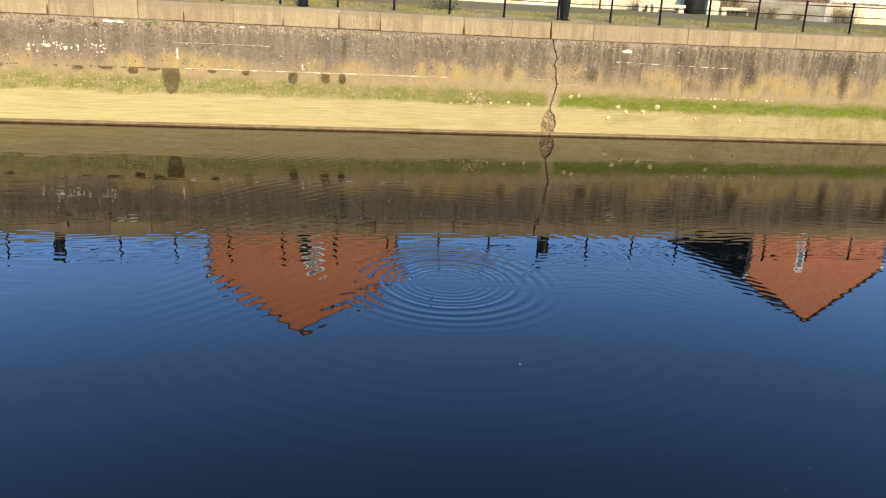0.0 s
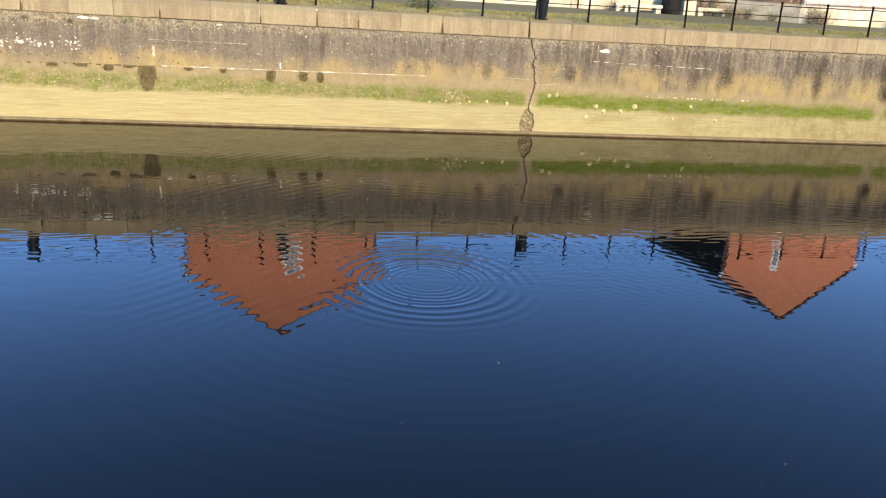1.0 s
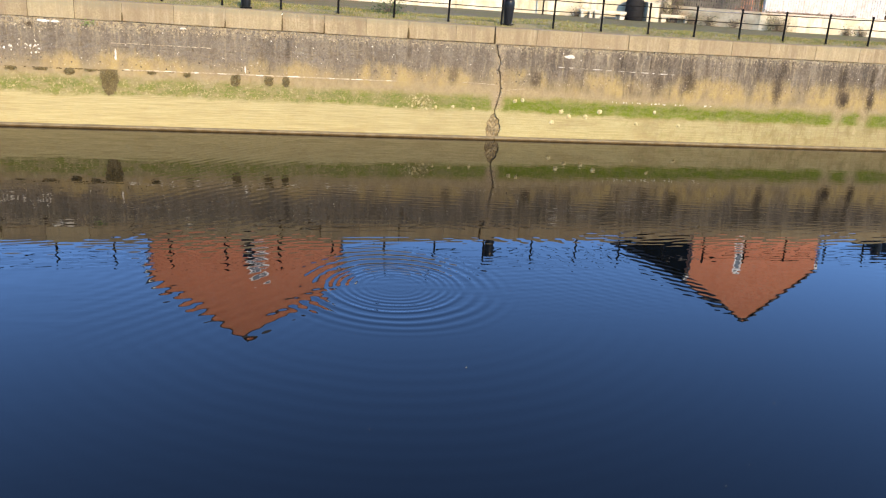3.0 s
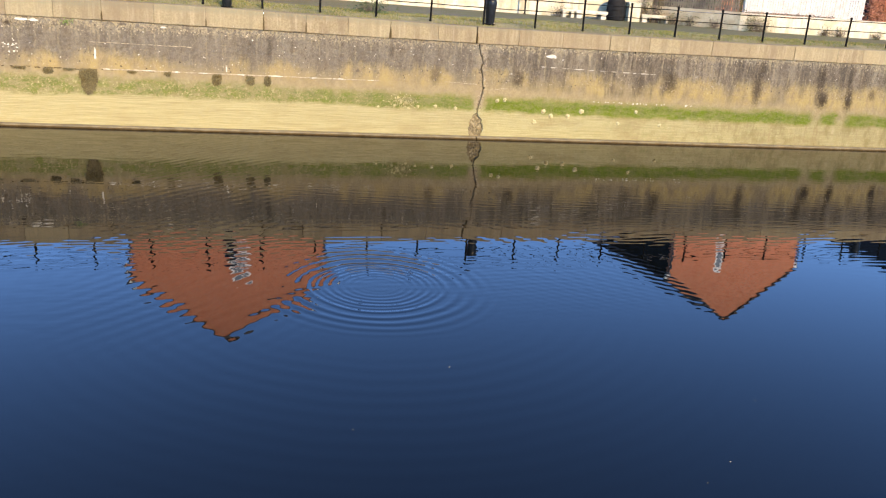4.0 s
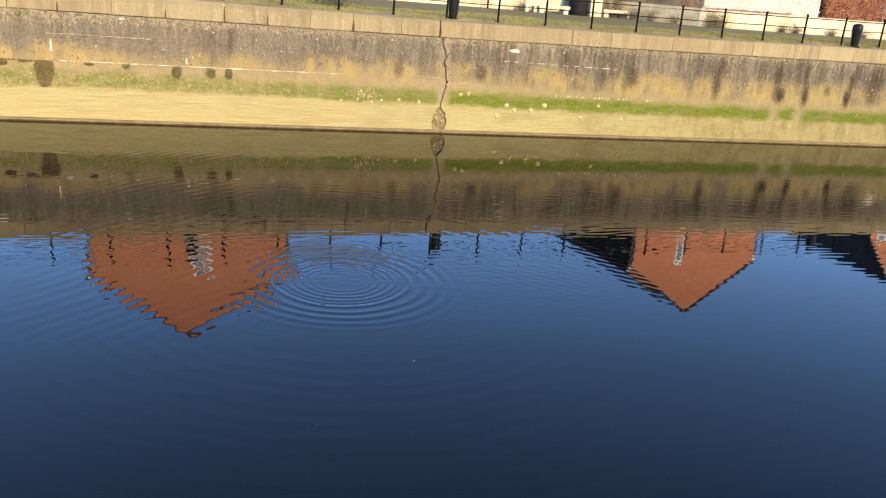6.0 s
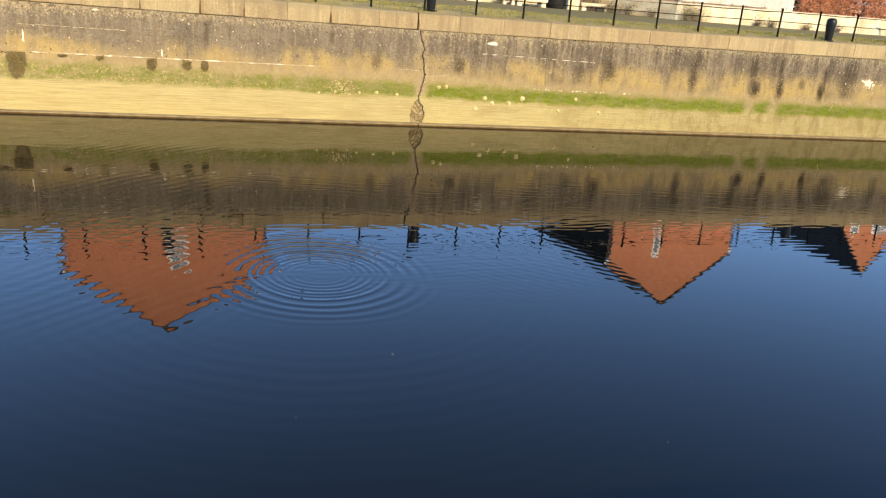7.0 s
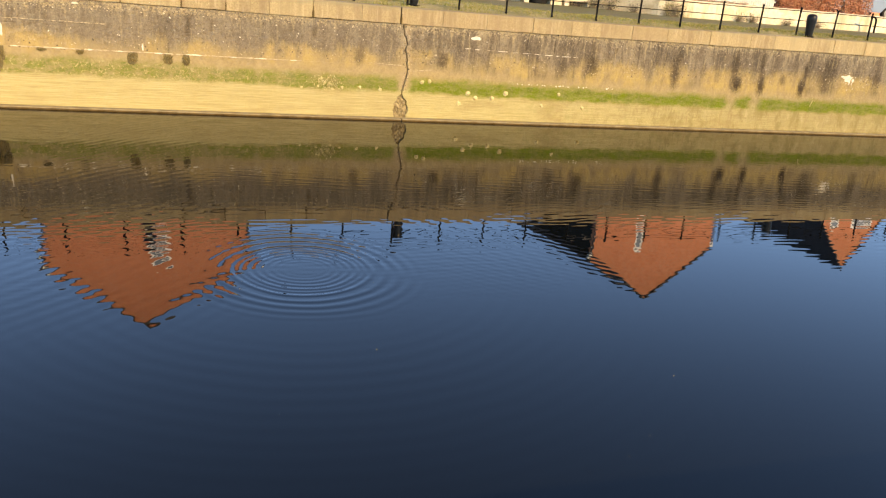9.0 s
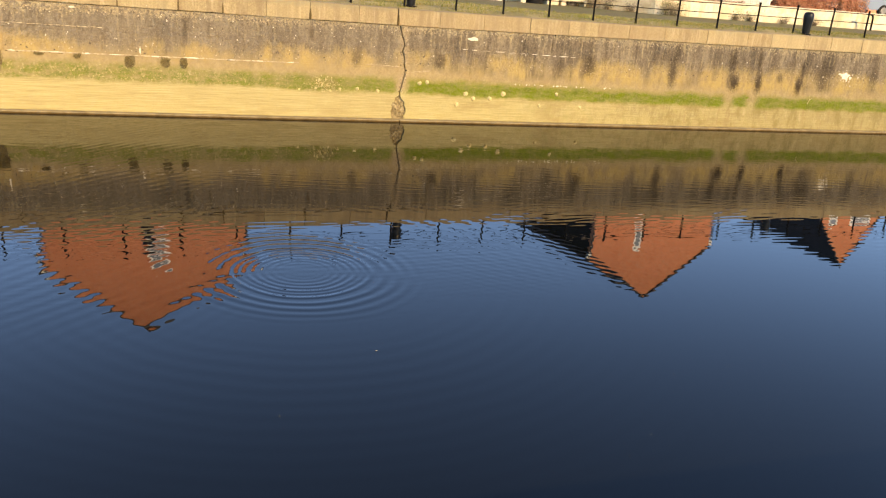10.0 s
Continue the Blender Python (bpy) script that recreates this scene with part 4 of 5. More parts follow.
def palisade(at, length, h, material, label, step=0.125, width=0.098, seed=0):
    """Pickets along the local x axis from the pose given."""
    f = thing("palisade_fence", at, label, "fence")
    r = random.Random(seed)
    bm_ = bmesh.new()
    slab(bm_, [(-width / 2, 0.0), (width / 2, 0.0), (width / 2, h - 0.05), (0, h), (-width / 2, h - 0.05)], -0.012, 0.012)
    me = mesh_of(bm_, "picket", material)
    for i in range(int(length / step)):
        ob_ = new("picket", me)
        ob_.parent = f
        ob_.matrix_basis = pose(step * (i + 0.5), 0, r.uniform(-0.01, 0.01), 0, r.uniform(-0.8, 0.8), r.uniform(-4, 4))
    for hz in (0.18, h - 0.3):
        bm_ = bmesh.new()
        box(bm_, 0, length, 0.02, 0.06, hz, hz + 0.06)
        part("cross_rail", bm_, material, f)
    for i in range(int(length / 2.6) + 1):
        bm_ = bmesh.new()
        box(bm_, 2.6 * i, 2.6 * i + 0.08, 0.061, 0.141, -0.03, h - 0.1)
        part("fence_post", bm_, material, f)
    return f


palisade((20.9, 9.05, WALL_TOP + 0.02), 6.1, 1.5, M["picket"], "white painted palisade fence on a low wall", seed=1)
# the same palisade on the slant, its shade put into a brown colour
palisade((18.33, 12.95, 4.275, 0, 0, -57.8), 4.5, 1.5, M["shaded_white"], "palisade fence coloured brown for its shade, on a slanting wall", width=0.07, seed=2)


def bench(x, y):
    z = ground_z(x, y) + 0.012
    b = thing("bench", (x, y, z), "pale stone slab bench on block legs", "bench", "benches by the path")
    bm_ = bmesh.new()
    box(bm_, -0.78, 0.78, -0.22, 0.22, 0.22, 0.36, 0.015)
    part("seat", bm_, M["stone"], b)
    for lx in (-0.6, 0.6):
        bm_ = bmesh.new()
        box(bm_, lx - 0.12, lx + 0.12, -0.18, 0.18, -0.02, 0.22, 0.01)
        part("leg", bm_, M["stone"], b)


bench(14.95, 12.1)
bench(18.2, 12.1)

# a short slab seat on two blocks, beside the long benches
stool = thing("low_seat", (13.86, 12.15, ground_z(13.86, 12.15) + 0.012), "short pale stone slab on two blocks", "seat")
bm = bmesh.new()
box(bm, -0.34, 0.34, -0.2, 0.2, 0.27, 0.35, 0.012)
part("seat", bm, M["stone"], stool)
for lx in (-0.2, 0.2):
    bm = bmesh.new()
    box(bm, lx - 0.08, lx + 0.08, -0.15, 0.15, -0.02, 0.27, 0.01)
    part("leg", bm, M["stone"], stool)

# a thin iron post before the cream wall
x, y = 11.85, 12.3
mast = thing("iron_post", (x, y, ground_z(x, y)), "thin dark iron post before a cream wall", "post")
bm = bmesh.new()
lathe(bm, [(0.038, -0.1), (0.038, 1.9), (0.030, 1.96), (0.008, 1.98)], 10)
part("shaft", bm, M["iron"], mast, smooth=True)
bm = bmesh.new()
lathe(bm, [(0.07, -0.02), (0.07, 0.03), (0.04, 0.05)], 12)
part("base", bm, M["iron"], mast)

x, y = 16.22, 12.2
drum = thing("planter_tub", (x, y, ground_z(x, y) + 0.012), "dark grey domed drum between bench and pillar", "tub")
bm = bmesh.new()
lathe(bm, [(0.40, -0.01), (0.42, 0.04), (0.425, 0.3), (0.42, 0.80), (0.38, 0.92), (0.26, 1.0), (0.08, 1.03)], 24)
part("body", bm, M["drum"], drum, smooth=True)
bm = bmesh.new()
lathe(bm, [(0.42, 0.44), (0.437, 0.45), (0.437, 0.49), (0.42, 0.50)], 24)
part("band", bm, M["drum"], drum)

x, y = 16.98, 12.05
pillar = thing("pillar", (x, y, ground_z(x, y) + 0.012), "cream rendered square pillar beside the drum", "pillar")
bm = bmesh.new()
box(bm, -0.29, 0.29, -0.28, 0.28, -0.02, 0.79, 0.012)
part("shaft", bm, M["cream"], pillar)
bm = bmesh.new()
box(bm, -0.32, 0.32, -0.31, 0.31, 0.79, 0.86, 0.012)
part("cap", bm, M["stone"], pillar)

# bent pipe barrier in front of the low wall
x, y = 32.25, 8.2
barrier = thing("hoop_barrier", (x, y, ground_z(x, y)), "dark bent pipe barrier by the low wall", "barrier")
bm = bmesh.new()
bend = [(0.0, 0.0, -0.05), (0.0, 0.0, 0.56), (-0.03, 0.0, 0.66), (-0.1, 0.0, 0.73), (-0.2, 0.0, 0.75), (-0.34, 0.0, 0.74)]
for a, b in zip(bend, bend[1:]):
    rod(bm, a, b, 0.045, n=8)
part("pipe", bm, M["iron"], barrier)


# ---- plants
def leaf_cloud(count, place, size, seed, flat=0.6):
    """Many small folded leaves; place(rng) gives each one's spot."""
    r = random.Random(seed)
    verts_, faces_ = [], []
    for _ in range(count):
        p = Vector(place(r))
        s = size * r.uniform(0.6, 1.3)
        q = Euler((r.uniform(-1.2, 1.2), r.uniform(-1.2, 1.2), r.uniform(0, 6.28))).to_matrix()
        n = len(verts_)
        for c in ((-0.5, 0, 0), (0, -0.3, 0.06), (0.5, 0, 0), (0, 0.3, 0.06)):
            verts_.append(tuple(p + q @ (Vector(c) * s)))
        faces_ += [(n, n + 1, n + 2), (n, n + 2, n + 3)]
    return verts_, faces_


def twigs(bm_, base, height, spread, n, seed):
    r = random.Random(seed)
    for _ in range(n):
        a = Vector(base) + Vector((r.uniform(-spread, spread) * 0.6, r.uniform(-0.15, 0.15), 0))
        b = a + Vector((r.uniform(-spread, spread) * 0.5, r.uniform(-0.2, 0.2), height * r.uniform(0.5, 1.0)))
        mid_ = (a + b) / 2 + Vector((r.uniform(-0.08, 0.08), 0, 0))
        rod(bm_, a, mid_, 0.012, 0.008, 5)
        rod(bm_, mid_, b, 0.008, 0.003, 5)
        for _ in range(3):
            u = r.uniform(0.3, 0.95)
            p = a + (b - a) * u
            rod(bm_, p, p + Vector((r.uniform(-0.3, 0.3), r.uniform(-0.15, 0.15), r.uniform(0.05, 0.35))), 0.005, 0.002, 4)


def hedge(x0, x1, y, z, h, seed):
    g = thing("hedge", (0, 0, 0), "clipped beech hedge with dry rust-brown leaves", "hedge", "beech hedges")
    bm_ = bmesh.new()
    for i in range(int((x1 - x0) / 0.35) + 1):
        twigs(bm_, (x0 + 0.2 + 0.33 * i, y, z), h, 0.35, 4, seed + i)
    part("branch_frame", bm_, M["bark"], g)

    def spot(r):
        x_ = r.uniform(x0, x1)
        top_ = h * (0.93 + 0.09 * noise.noise((x_ * 1.7, seed, 0)))
        side = 0.42 + 0.08 * noise.noise((x_ * 2.1, seed, 4))
        z_ = r.random() ** 0.8 * top_
        return (x_ + 0.05 * r.gauss(0, 1), y + (side * r.choice((-1, -1, -1, 1)) * r.uniform(0.75, 1.03) if z_ < top_ * 0.93 else r.uniform(-side, side)), z + z_)

    v_, f_ = leaf_cloud(int(1900 * (x1 - x0)), spot, 0.085, seed)
    ob_ = new("leaves", from_lists("leaves", v_, f_, M["beech"]))
    ob_.parent = g
    # dead inner leaves keep the hedge dense
    v_, f_ = leaf_cloud(int(500 * (x1 - x0)), lambda r: (r.uniform(x0 + 0.1, x1 - 0.1), y + r.uniform(-0.25, 0.25), z + r.random() * h * 0.9), 0.16, seed + 1)
    ob_ = new("inner_leaves", from_lists("inner_leaves", v_, f_, M["beech"]))
    ob_.parent = g


hedge(27.5, 31.0, 9.75, 4.08, 1.7, 50)
hedge(31.3, 32.9, 9.75, 4.08, 1.65, 70)


def shrub(x_, y_, h, w, leaves, seed, material="shrub", name="shrub", label="straggling shrub with bare twigs and dull leaves", z_=None):
    z_ = ground_z(x_, y_) if z_ is None else z_
    g = thing(name, (x_, y_, z_), label, "shrub", "shrubs by the wall")
    bm_ = bmesh.new()
    twigs(bm_, (0, 0, -0.03), h, w / 2, 22, seed)
    tagged(part("bare_wood", bm_, M["bark"], g), kind="stuff")
    lumps = []
    r0 = random.Random(seed)
    for _ in range(9):
        lumps.append((r0.uniform(-w / 2, w / 2), r0.uniform(-0.25, 0.2), h * r0.uniform(0.15, 0.9), r0.uniform(0.12, 0.26)))

    def spot(r):
        l_ = r.choice(lumps)
        return (l_[0] + r.gauss(0, l_[3]), l_[1] + r.gauss(0, l_[3] * 0.6), max(0.02, l_[2] + r.gauss(0, l_[3])))

    v_, f_ = leaf_cloud(leaves, spot, 0.07, seed + 3)
    ob_ = new("leaves", from_lists("leaves", v_, f_, M[material]))
    ob_.parent = g


for k, (sx, sy, sh, sw, n) in enumerate([(13.5, 12.3, 0.42, 0.7, 160), (17.75, 12.3, 1.2, 0.7, 300), (18.2, 12.1, 1.7, 0.8, 620), (18.75, 11.35, 0.45, 0.7, 240), (19.2, 10.65, 0.4, 0.6, 200), (19.9, 9.6, 0.3, 0.4, 90), (21.2, 8.55, 0.75, 0.7, 420), (21.6, 8.6, 0.5, 0.5, 240), (25.0, 8.75, 0.28, 0.4, 90), (25.7, 8.75, 0.3, 0.4, 90), (27.6, 8.75, 0.22, 0.3, 60), (29.4, 8.78, 0.2, 0.3, 50)]):
    shrub(sx, sy, sh, sw, n, 100 + 7 * k)
shrub(3.56, 2.0, 0.22, 0.7, 700, 300, "weedleaf", "weed_clump", "low dark green weed clump in the grass")

shrub(21.75, 11.6, 2.3, 1.5, 2600, 450, "shrub", "brown_bush", "twiggy brown bush behind a palisade fence", 4.08)
for k, (sx, sy, sh) in enumerate(((19.35, 14.0, 2.5), (20.3, 12.6, 2.4), (21.1, 11.4, 2.2))):
    shrub(sx, sy, sh, 1.6, 3000, 460 + 13 * k, "shrub", "brown_bush", "twiggy brown bush behind a palisade fence", 3.5 if sx < 20.5 else 4.08)
# added bush: a dark backdrop that darkens the gaps between the pickets
for k, (sx, sy) in enumerate(((22.6, 12.4),)):
    shrub(sx, sy, 2.0, 1.1, 2200, 400 + 11 * k, "weedleaf", "evergreen_bush", "dense dark bush added to darken the gaps of a fence", 4.08)

# fronds round the weeds on the wall
for k, ((x, w, d), weed) in enumerate(zip(WEEDS, WEED_OBS)):
    def spot(r):
        a, q = r.uniform(0, 2 * math.pi), r.uniform(0.0, 1.2) ** 0.6
        return (x + 0.5 * w * q * math.cos(a), -0.05 - 0.03 * r.random(), min(LIP + 0.02, LIP - 0.5 * d + 0.5 * d * q * math.sin(a) - 0.02))

    v_, f_ = leaf_cloud(int(80 + 2600 * w * d), spot, 0.035, 800 + k)
    ob = new("fronds", from_lists("fronds", v_, f_, M["wallweed"]))
    ob.parent = weed
    tagged(ob, kind="stuff")

# tuft growing out of a joint under the coping, and dry stalks on the algae
tuft = thing("joint_tuft", (-5.3, -0.03, 2.98), "small green tuft rooted under the coping", "plant")
v_, f_ = leaf_cloud(60, lambda r: (r.gauss(0, 0.09), -0.02 - 0.05 * r.random(), r.gauss(-0.03, 0.05)), 0.05, 900)
ob = new("leaves", from_lists("leaves", v_, f_, M["tuftleaf"]))
ob.parent = tuft
stalk = thing("dry_stalk", (22.4, -0.01, 1.0), "thin pale dry stalk on the river wall", "plant")
bm = bmesh.new()
rod(bm, (0, 0, 0), (0.03, -0.05, 0.2), 0.008, 0.006, 5)
rod(bm, (0.03, -0.05, 0.2), (-0.02, -0.07, 0.36), 0.006, 0.003, 5)
rod(bm, (0.01, -0.02, 0.08), (0.12, -0.06, 0.24), 0.005, 0.003, 5)
part("stem", bm, M["dry"], stalk)

# pale dry tufts on the algae belt of the wall
TUFTS = [(8.98, 0.93), (9.24, 0.78), (9.82, 0.79), (10.28, 0.97), (8.68, 0.58), (7.4, 1.22), (7.65, 1.25), (6.05, 0.93), (5.4, 0.97), (4.85, 0.95), (4.45, 1.05), (4.55, 0.88), (4.2, 1.2), (4.3, 1.05), (4.1, 0.95), (3.6, 0.9), (11.6, 0.62), (13.1, 0.6), (12.2, 1.02)]
for k, (x, z) in enumerate(TUFTS):
    rr = 0.085 if k < 5 else 0.065
    r = random.Random(500 + k)
    v_ = [(x, -0.05, z)]
    for ring_r, yy in ((0.5, -0.042), (1.0, -0.008)):
        for i in range(14):
            q = ring_r * rr * r.uniform(0.75, 1.15)
            v_.append((x + q * math.cos(i * math.pi / 7), yy, z + q * math.sin(i * math.pi / 7)))
    f_ = [(0, 1 + (i + 1) % 14, 1 + i) for i in range(14)] + [(1 + i, 1 + (i + 1) % 14, 15 + (i + 1) % 14, 15 + i) for i in range(14)]
    tagged(new("dry_tuft", from_lists("dry_tuft", v_, f_, M["dry"])), "pale dry tuft growing on the river wall", "plant", "tufts on the wall")

# a bushier pale growth among the tufts
growth = thing("dry_growth", (4.35, -0.02, 1.05), "bushy pale dry growth on the algae belt", "plant")
v_, f_ = leaf_cloud(520, lambda r: (r.gauss(0, 0.24), -0.006 - 0.02 * r.random(), r.gauss(0, 0.1) - 0.06 * r.gauss(0, 1)), 0.045, 960)
ob = new("dry_leaves", from_lists("dry_leaves", v_, f_, M["dryleaf"]))
ob.parent = growth

# grass strip: many blades, thin where it is trodden
rng = random.Random(9)
verts, faces = [], []
x_lo, x_hi = -8.0, 34.0
count = 0
while count < 36000:
    x = rng.uniform(x_lo, x_hi)
    y = 0.47 + (3.5 + 2.6 * math.exp(-((x - 10.5) / 2.7) ** 2)) * rng.random() ** 1.3
    thick = noise.noise((x * 0.7, y * 1.4, 2.0)) + 0.5 * noise.noise((x * 2.3, y * 3.0, 7.0))
    if thick < rng.uniform(-0.5, 0.5):
        continue
    count += 1
    h = rng.uniform(0.03, 0.085) * (1.6 if thick > 0.35 and rng.random() < 0.2 else 1.0)
    a = rng.uniform(0, math.pi)
    w = 0.008
    lean = (rng.gauss(0, 0.03), rng.gauss(0, 0.03))
    z = ground_z(x, y) - 0.012
    n = len(verts)
    verts += [(x - w * math.cos(a), y - w * math.sin(a), z), (x + w * math.cos(a), y + w * math.sin(a), z), (x + lean[0], y + lean[1], z + h)]
    faces.append((n, n + 1, n + 2))
tagged(new("grass", from_lists("grass", verts, faces, M["grass"])), "short patchy grass along the quay edge", "grass", kind="stuff")

# daisies and pale litter in the grass
verts, faces = [], []
for _ in range(200):
    x = rng.uniform(-6.0, 32.0)
    y = 0.5 + abs(rng.gauss(0, 0.8))
    if noise.noise((x * 0.6, y, 3.0)) < rng.uniform(-0.3, 0.3):
        continue
    z, w, n = ground_z(x, y) + rng.uniform(0.03, 0.07), rng.uniform(0.012, 0.03), len(verts)
    verts += [(x + w * math.cos(k * 1.047), y + w * math.sin(k * 1.047), z + 0.3 * w * (k % 2)) for k in range(6)] + [(x, y - 0.2 * w, z + 0.6 * w)]
    faces += [(n + k, n + (k + 1) % 6, n + 6) for k in range(6)]
tagged(new("grass_flowers", from_lists("grass_flowers", verts, faces, M["lime_dull"])), "small pale flowers strewn through the grass", "flowers", kind="stuff")


# ---- houses behind the bank
def window(parent, x0, x1, y, z0, z1, bars=1):
    w = new("window")
    w.parent = parent
    fr = 0.09
    for a in ((x0, x1, z0, z0 + fr), (x0, x1, z1 - fr, z1), (x0, x0 + fr, z0 + fr, z1 - fr), (x1 - fr, x1, z0 + fr, z1 - fr)):
        bm_ = bmesh.new()
        box(bm_, a[0], a[1], y - 0.05, y + 0.06, a[2], a[3])
        part("frame", bm_, M["white"], w)
    for i in range(1, bars + 1):
        zz = z0 + (z1 - z0) * i / (bars + 1)
        bm_ = bmesh.new()
        box(bm_, x0 + fr, x1 - fr, y - 0.045, y + 0.055, zz - 0.035, zz + 0.035)
        part("glazing_bar", bm_, M["white"], w)
    bm_ = bmesh.new()
    box(bm_, x0 + fr, x1 - fr, y - 0.01, y + 0.02, z0 + fr, z1 - fr)
    part("pane", bm_, M["glass"], w)
    bm_ = bmesh.new()
    box(bm_, x0 - 0.08, x1 + 0.08, y - 0.1, y + 0.06, z0 - 0.08, z0 - 0.002)
    part("sill", bm_, M["white"], w)


def house(x0, x1, y, depth, eave, apex, ax, base, windows, label):
    """A gabled house: gable end towards the river, dark flanks, slate roof."""
    hs = thing("house", (0, 0, 0), label, "house", "gabled houses")
    cut = [w for w in windows]
    # gable wall, cut round its windows in upright strips
    bm_ = bmesh.new()

    def roof_z(x_):
        return eave + (apex - eave) * ((x_ - x0) / (ax - x0) if x_ < ax else (x1 - x_) / (x1 - ax))

    cuts = sorted({x0, ax, x1, *[v for w in cut for v in w[:2]]})
    for a, b in zip(cuts, cuts[1:]):
        inside = [w for w in cut if w[0] <= a and w[1] >= b]
        if inside:
            w = inside[0]
            slab(bm_, [(a, base), (b, base), (b, w[2]), (a, w[2])], y, y + 0.3)
            slab(bm_, [(a, w[3]), (b, w[3]), (b, roof_z(b)), (a, roof_z(a))], y, y + 0.3)
        else:
            slab(bm_, [(a, base), (b, base), (b, roof_z(b)), (a, roof_z(a))], y, y + 0.3)
    part("gable_wall", bm_, M["brick"], hs)
    # the side walls' shade is put into a near-black colour
    for xa, xb, side in ((x0, x0 + 0.3, 0), (x1 - 0.3, x1, 1)):
        bm_ = bmesh.new()
        box(bm_, xa, xb, y + 0.3, y + depth, base, eave)
        part("side_wall", bm_, M["shaded_side"], hs, "side wall coloured dark for its shade")
    bm_ = bmesh.new()
    slab(bm_, [(x0 + 0.3, base), (x1 - 0.3, base), (x1 - 0.3, eave), (ax, apex - 0.2), (x0 + 0.3, eave)], y + depth - 0.3, y + depth)
    part("back_wall", bm_, M["brick"], hs)
    over, th = 0.22, 0.09
    for xe in (x0, x1):
        s = 1 if xe > ax else -1
        slope = (apex - eave) / abs(xe - ax)
        bm_ = bmesh.new()
        slab(bm_, [(ax, apex + 0.01), (xe + s * over, eave - over * slope + 0.01), (xe + s * over, eave - over * slope + th), (ax, apex + th)], y - 0.04, y + depth + 0.1)
        part("roof_slope", bm_, M["slate"], hs)
        bm_ = bmesh.new()
        slab(bm_, [(ax, apex - 0.03), (xe + s * over, eave - over * slope - 0.03), (xe + s * over, eave - over * slope + 0.07), (ax, apex + 0.07)], y - 0.075, y - 0.042)
        part("verge_board", bm_, M["trim"], hs)
        bm_ = bmesh.new()
        box(bm_, min(xe, xe + s * over), max(xe, xe + s * over), y - 0.03, y + 0.12, eave - over * slope - 0.24, eave - over * slope - 0.01, 0.01)
        part("eaves_box", bm_, M["white"], hs, "white boxed eaves end")
        bm_ = bmesh.new()
        rod(bm_, (xe + s * (over + 0.05), y - 0.1, eave - over * slope + 0.02), (xe + s * (over + 0.05), y + depth, eave - over * slope + 0.02), 0.06, n=8)
        part("gutter", bm_, M["trim"], hs)
        bm_ = bmesh.new()
        rod(bm_, (xe + s * 0.05, y - 0.06, base), (xe + s * 0.05, y - 0.06, eave - 0.3), 0.045, n=8)
        part("downpipe", bm_, M["trim"], hs)
    bm_ = bmesh.new()
    rod(bm_, (ax, y - 0.05, apex + th), (ax, y + depth + 0.1, apex + th), 0.07, n=8)
    part("ridge", bm_, M["slate"], hs)
    for w in cut:
        window(hs, w[0] + 0.004, w[1] - 0.004, y + 0.06, w[2] + 0.004, w[3] - 0.004, w[4])
    return hs


house(-5.95, 3.1, 14.0, 11.0, 9.95, 13.1, -1.55, 3.5, [(-1.40, -0.50, 8.72, 9.82, 1)], "orange brick house gable with a white-framed window")
turned = house(22.05, 30.75, 14.0, 18.0, 10.05, 12.78, 26.4, 4.0, [(24.98, 25.50, 8.38, 9.8, 1)], "orange brick house gable with one narrow window")
turned.matrix_world = pose(22.05, 14.0, 0, 0, 0, 9) @ pose(-22.05, -14.0, 0)
house(40.8, 46.0, 18.0, 16.0, 9.0, 12.5, 43.5, 4.0, [(41.75, 42.45, 8.3, 9.7, 2), (43.5, 45.2, 8.3, 9.65, 3)], "orange brick gable with two white windows and dark roof")


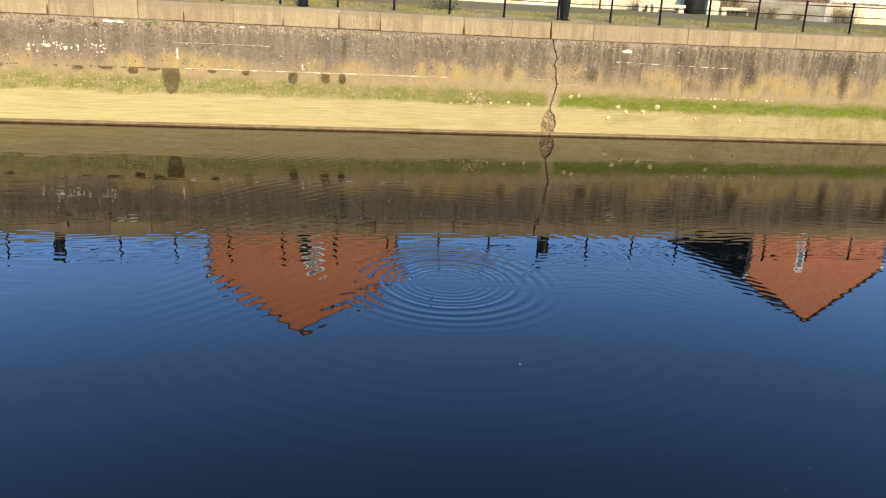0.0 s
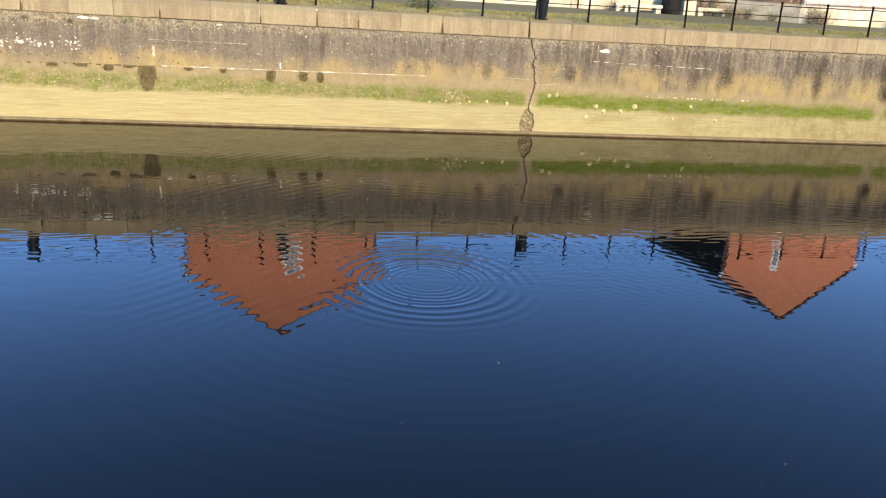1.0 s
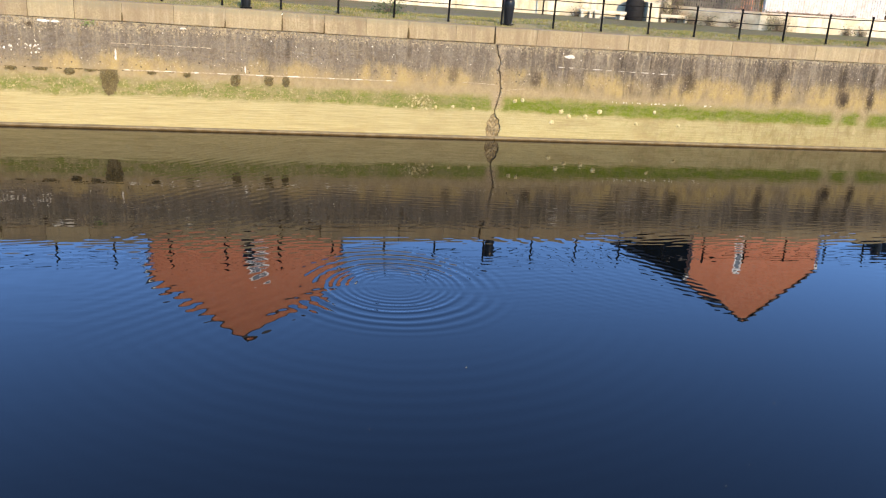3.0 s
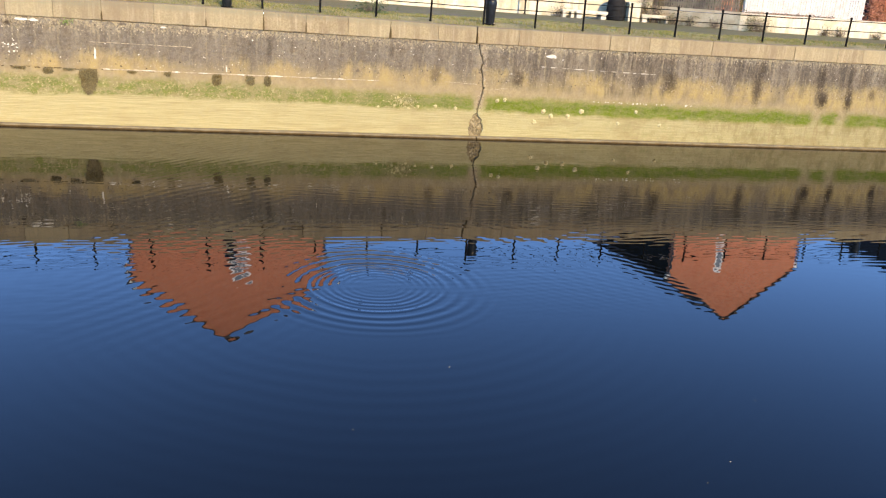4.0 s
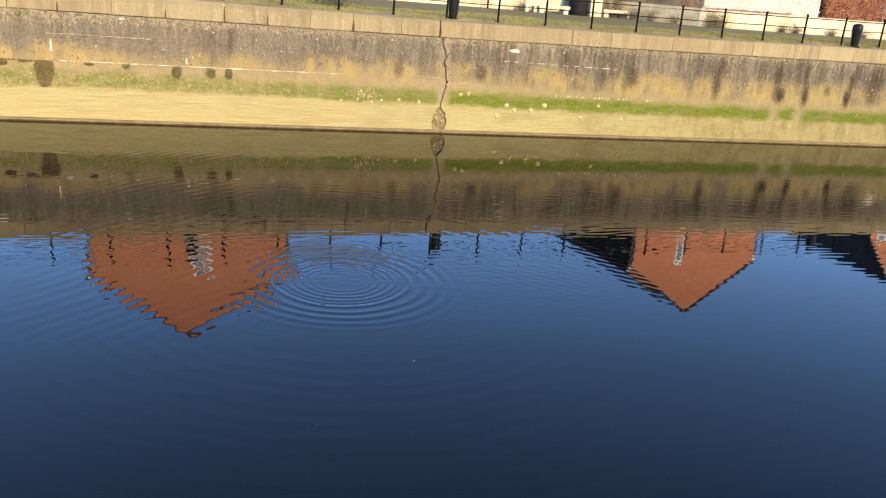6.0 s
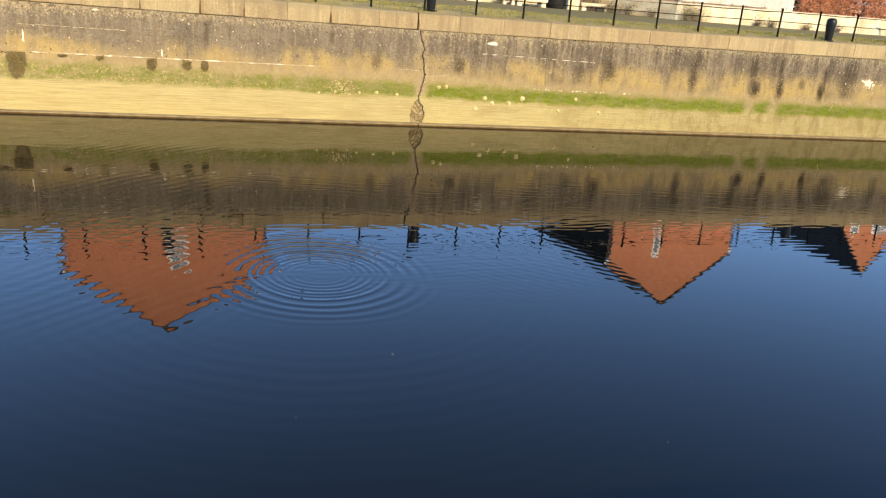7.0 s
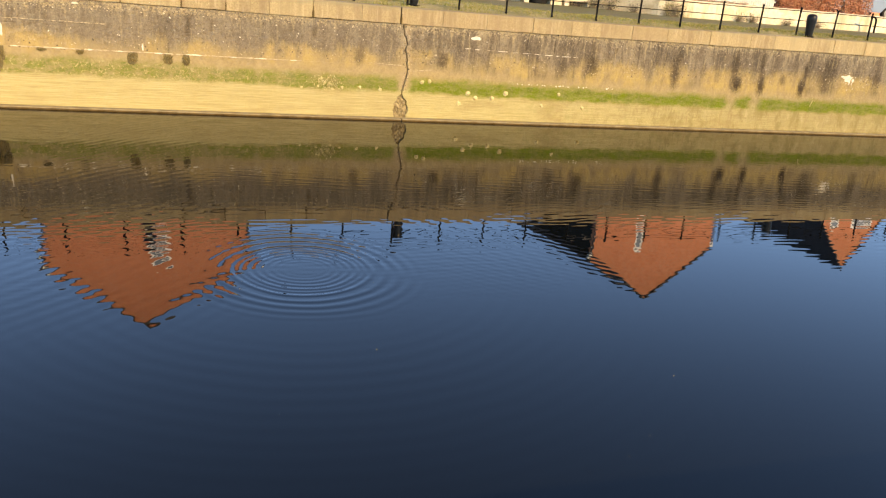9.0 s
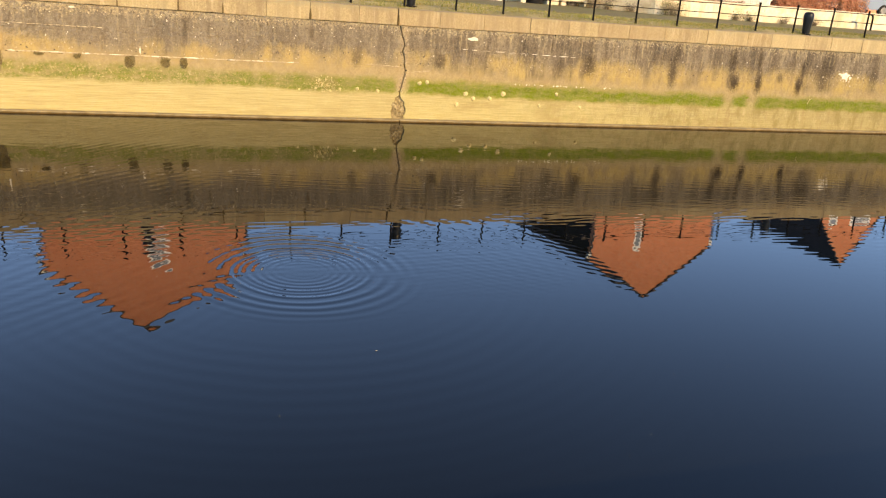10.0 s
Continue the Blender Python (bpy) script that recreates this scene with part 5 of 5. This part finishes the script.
# ---- parked car beyond the hedge
def car(x_, y_, z_, rz):
    c = thing("car", (x_, y_, z_, 0, 0, rz), "dark silver hatchback parked beyond the hedge", "car")
    body = Mat("silver_paint", 0.3, 0.3)
    body.colour(body.mix(body.noise(2.0), (0.11, 0.12, 0.145), (0.17, 0.185, 0.21)))
    bm_ = bmesh.new()
    slab(bm_, [(-2.0, 0.32), (2.0, 0.32), (2.05, 0.6), (1.95, 0.86), (1.1, 0.98), (-1.75, 1.02), (-2.02, 0.8)], -0.85, 0.85)
    bmesh.ops.bevel(bm_, geom=list(bm_.edges), offset=0.06, segments=2, affect="EDGES")
    part("body", bm_, body.m, c, smooth=False)
    bm_ = bmesh.new()
    slab(bm_, [(-1.72, 1.0), (1.05, 0.96), (0.35, 1.4), (-0.2, 1.48), (-1.3, 1.44)], -0.74, 0.74)
    bmesh.ops.bevel(bm_, geom=list(bm_.edges), offset=0.05, segments=2, affect="EDGES")
    part("cabin", bm_, M["glass"], c)
    bm_ = bmesh.new()
    slab(bm_, [(-1.32, 1.44), (0.3, 1.42), (-0.2, 1.52), (-1.2, 1.5)], -0.7, 0.7)
    part("roof", bm_, body.m, c)
    red = Mat("red_lens", 0.2)
    red.colour((0.45, 0.02, 0.02))
    for sy in (-0.68, 0.68):
        bm_ = bmesh.new()
        box(bm_, -2.05, -1.92, sy - 0.12, sy + 0.17, 0.78, 0.98, 0.02)
        part("tail_light", bm_, red.m, c, "red tail light")
        for wx in (-1.3, 1.28):
            w = new("wheel")
            w.parent = c
            w.matrix_basis = pose(wx, sy * 1.15, 0.31, 90, 0, 0)
            bm_ = bmesh.new()
            lathe(bm_, [(0.2, -0.1), (0.3, -0.1), (0.315, -0.05), (0.315, 0.05), (0.3, 0.1), (0.2, 0.1)], 20)
            part("tyre", bm_, M["drum"], w)
            bm_ = bmesh.new()
            lathe(bm_, [(0.19, -0.105), (0.05, -0.11), (0.05, 0.11), (0.19, 0.105)], 12)
            part("rim", bm_, M["steel"], w)


car(35.4, 13.2, 4.08, 176)

# small pale flecks of drift on the water
for fx, fy, fr in ((2.4, -16.4, 0.008), (1.0, -17.86, 0.004), (4.98, -18.9, 0.005), (6.07, -17.6, 0.004), (6.96, -17.5, 0.004), (4.52, -19.25, 0.004)):
    bm = bmesh.new()
    bmesh.ops.create_icosphere(bm, subdivisions=1, radius=fr)
    for v in bm.verts:
        v.co = Vector((fx + v.co.x * 1.5, fy + v.co.y, 0.004 + v.co.z * 0.5))
    tagged(part("drift_fleck", bm, M["lime"]), "small pale fleck floating on the water", "debris", "drift on the water")
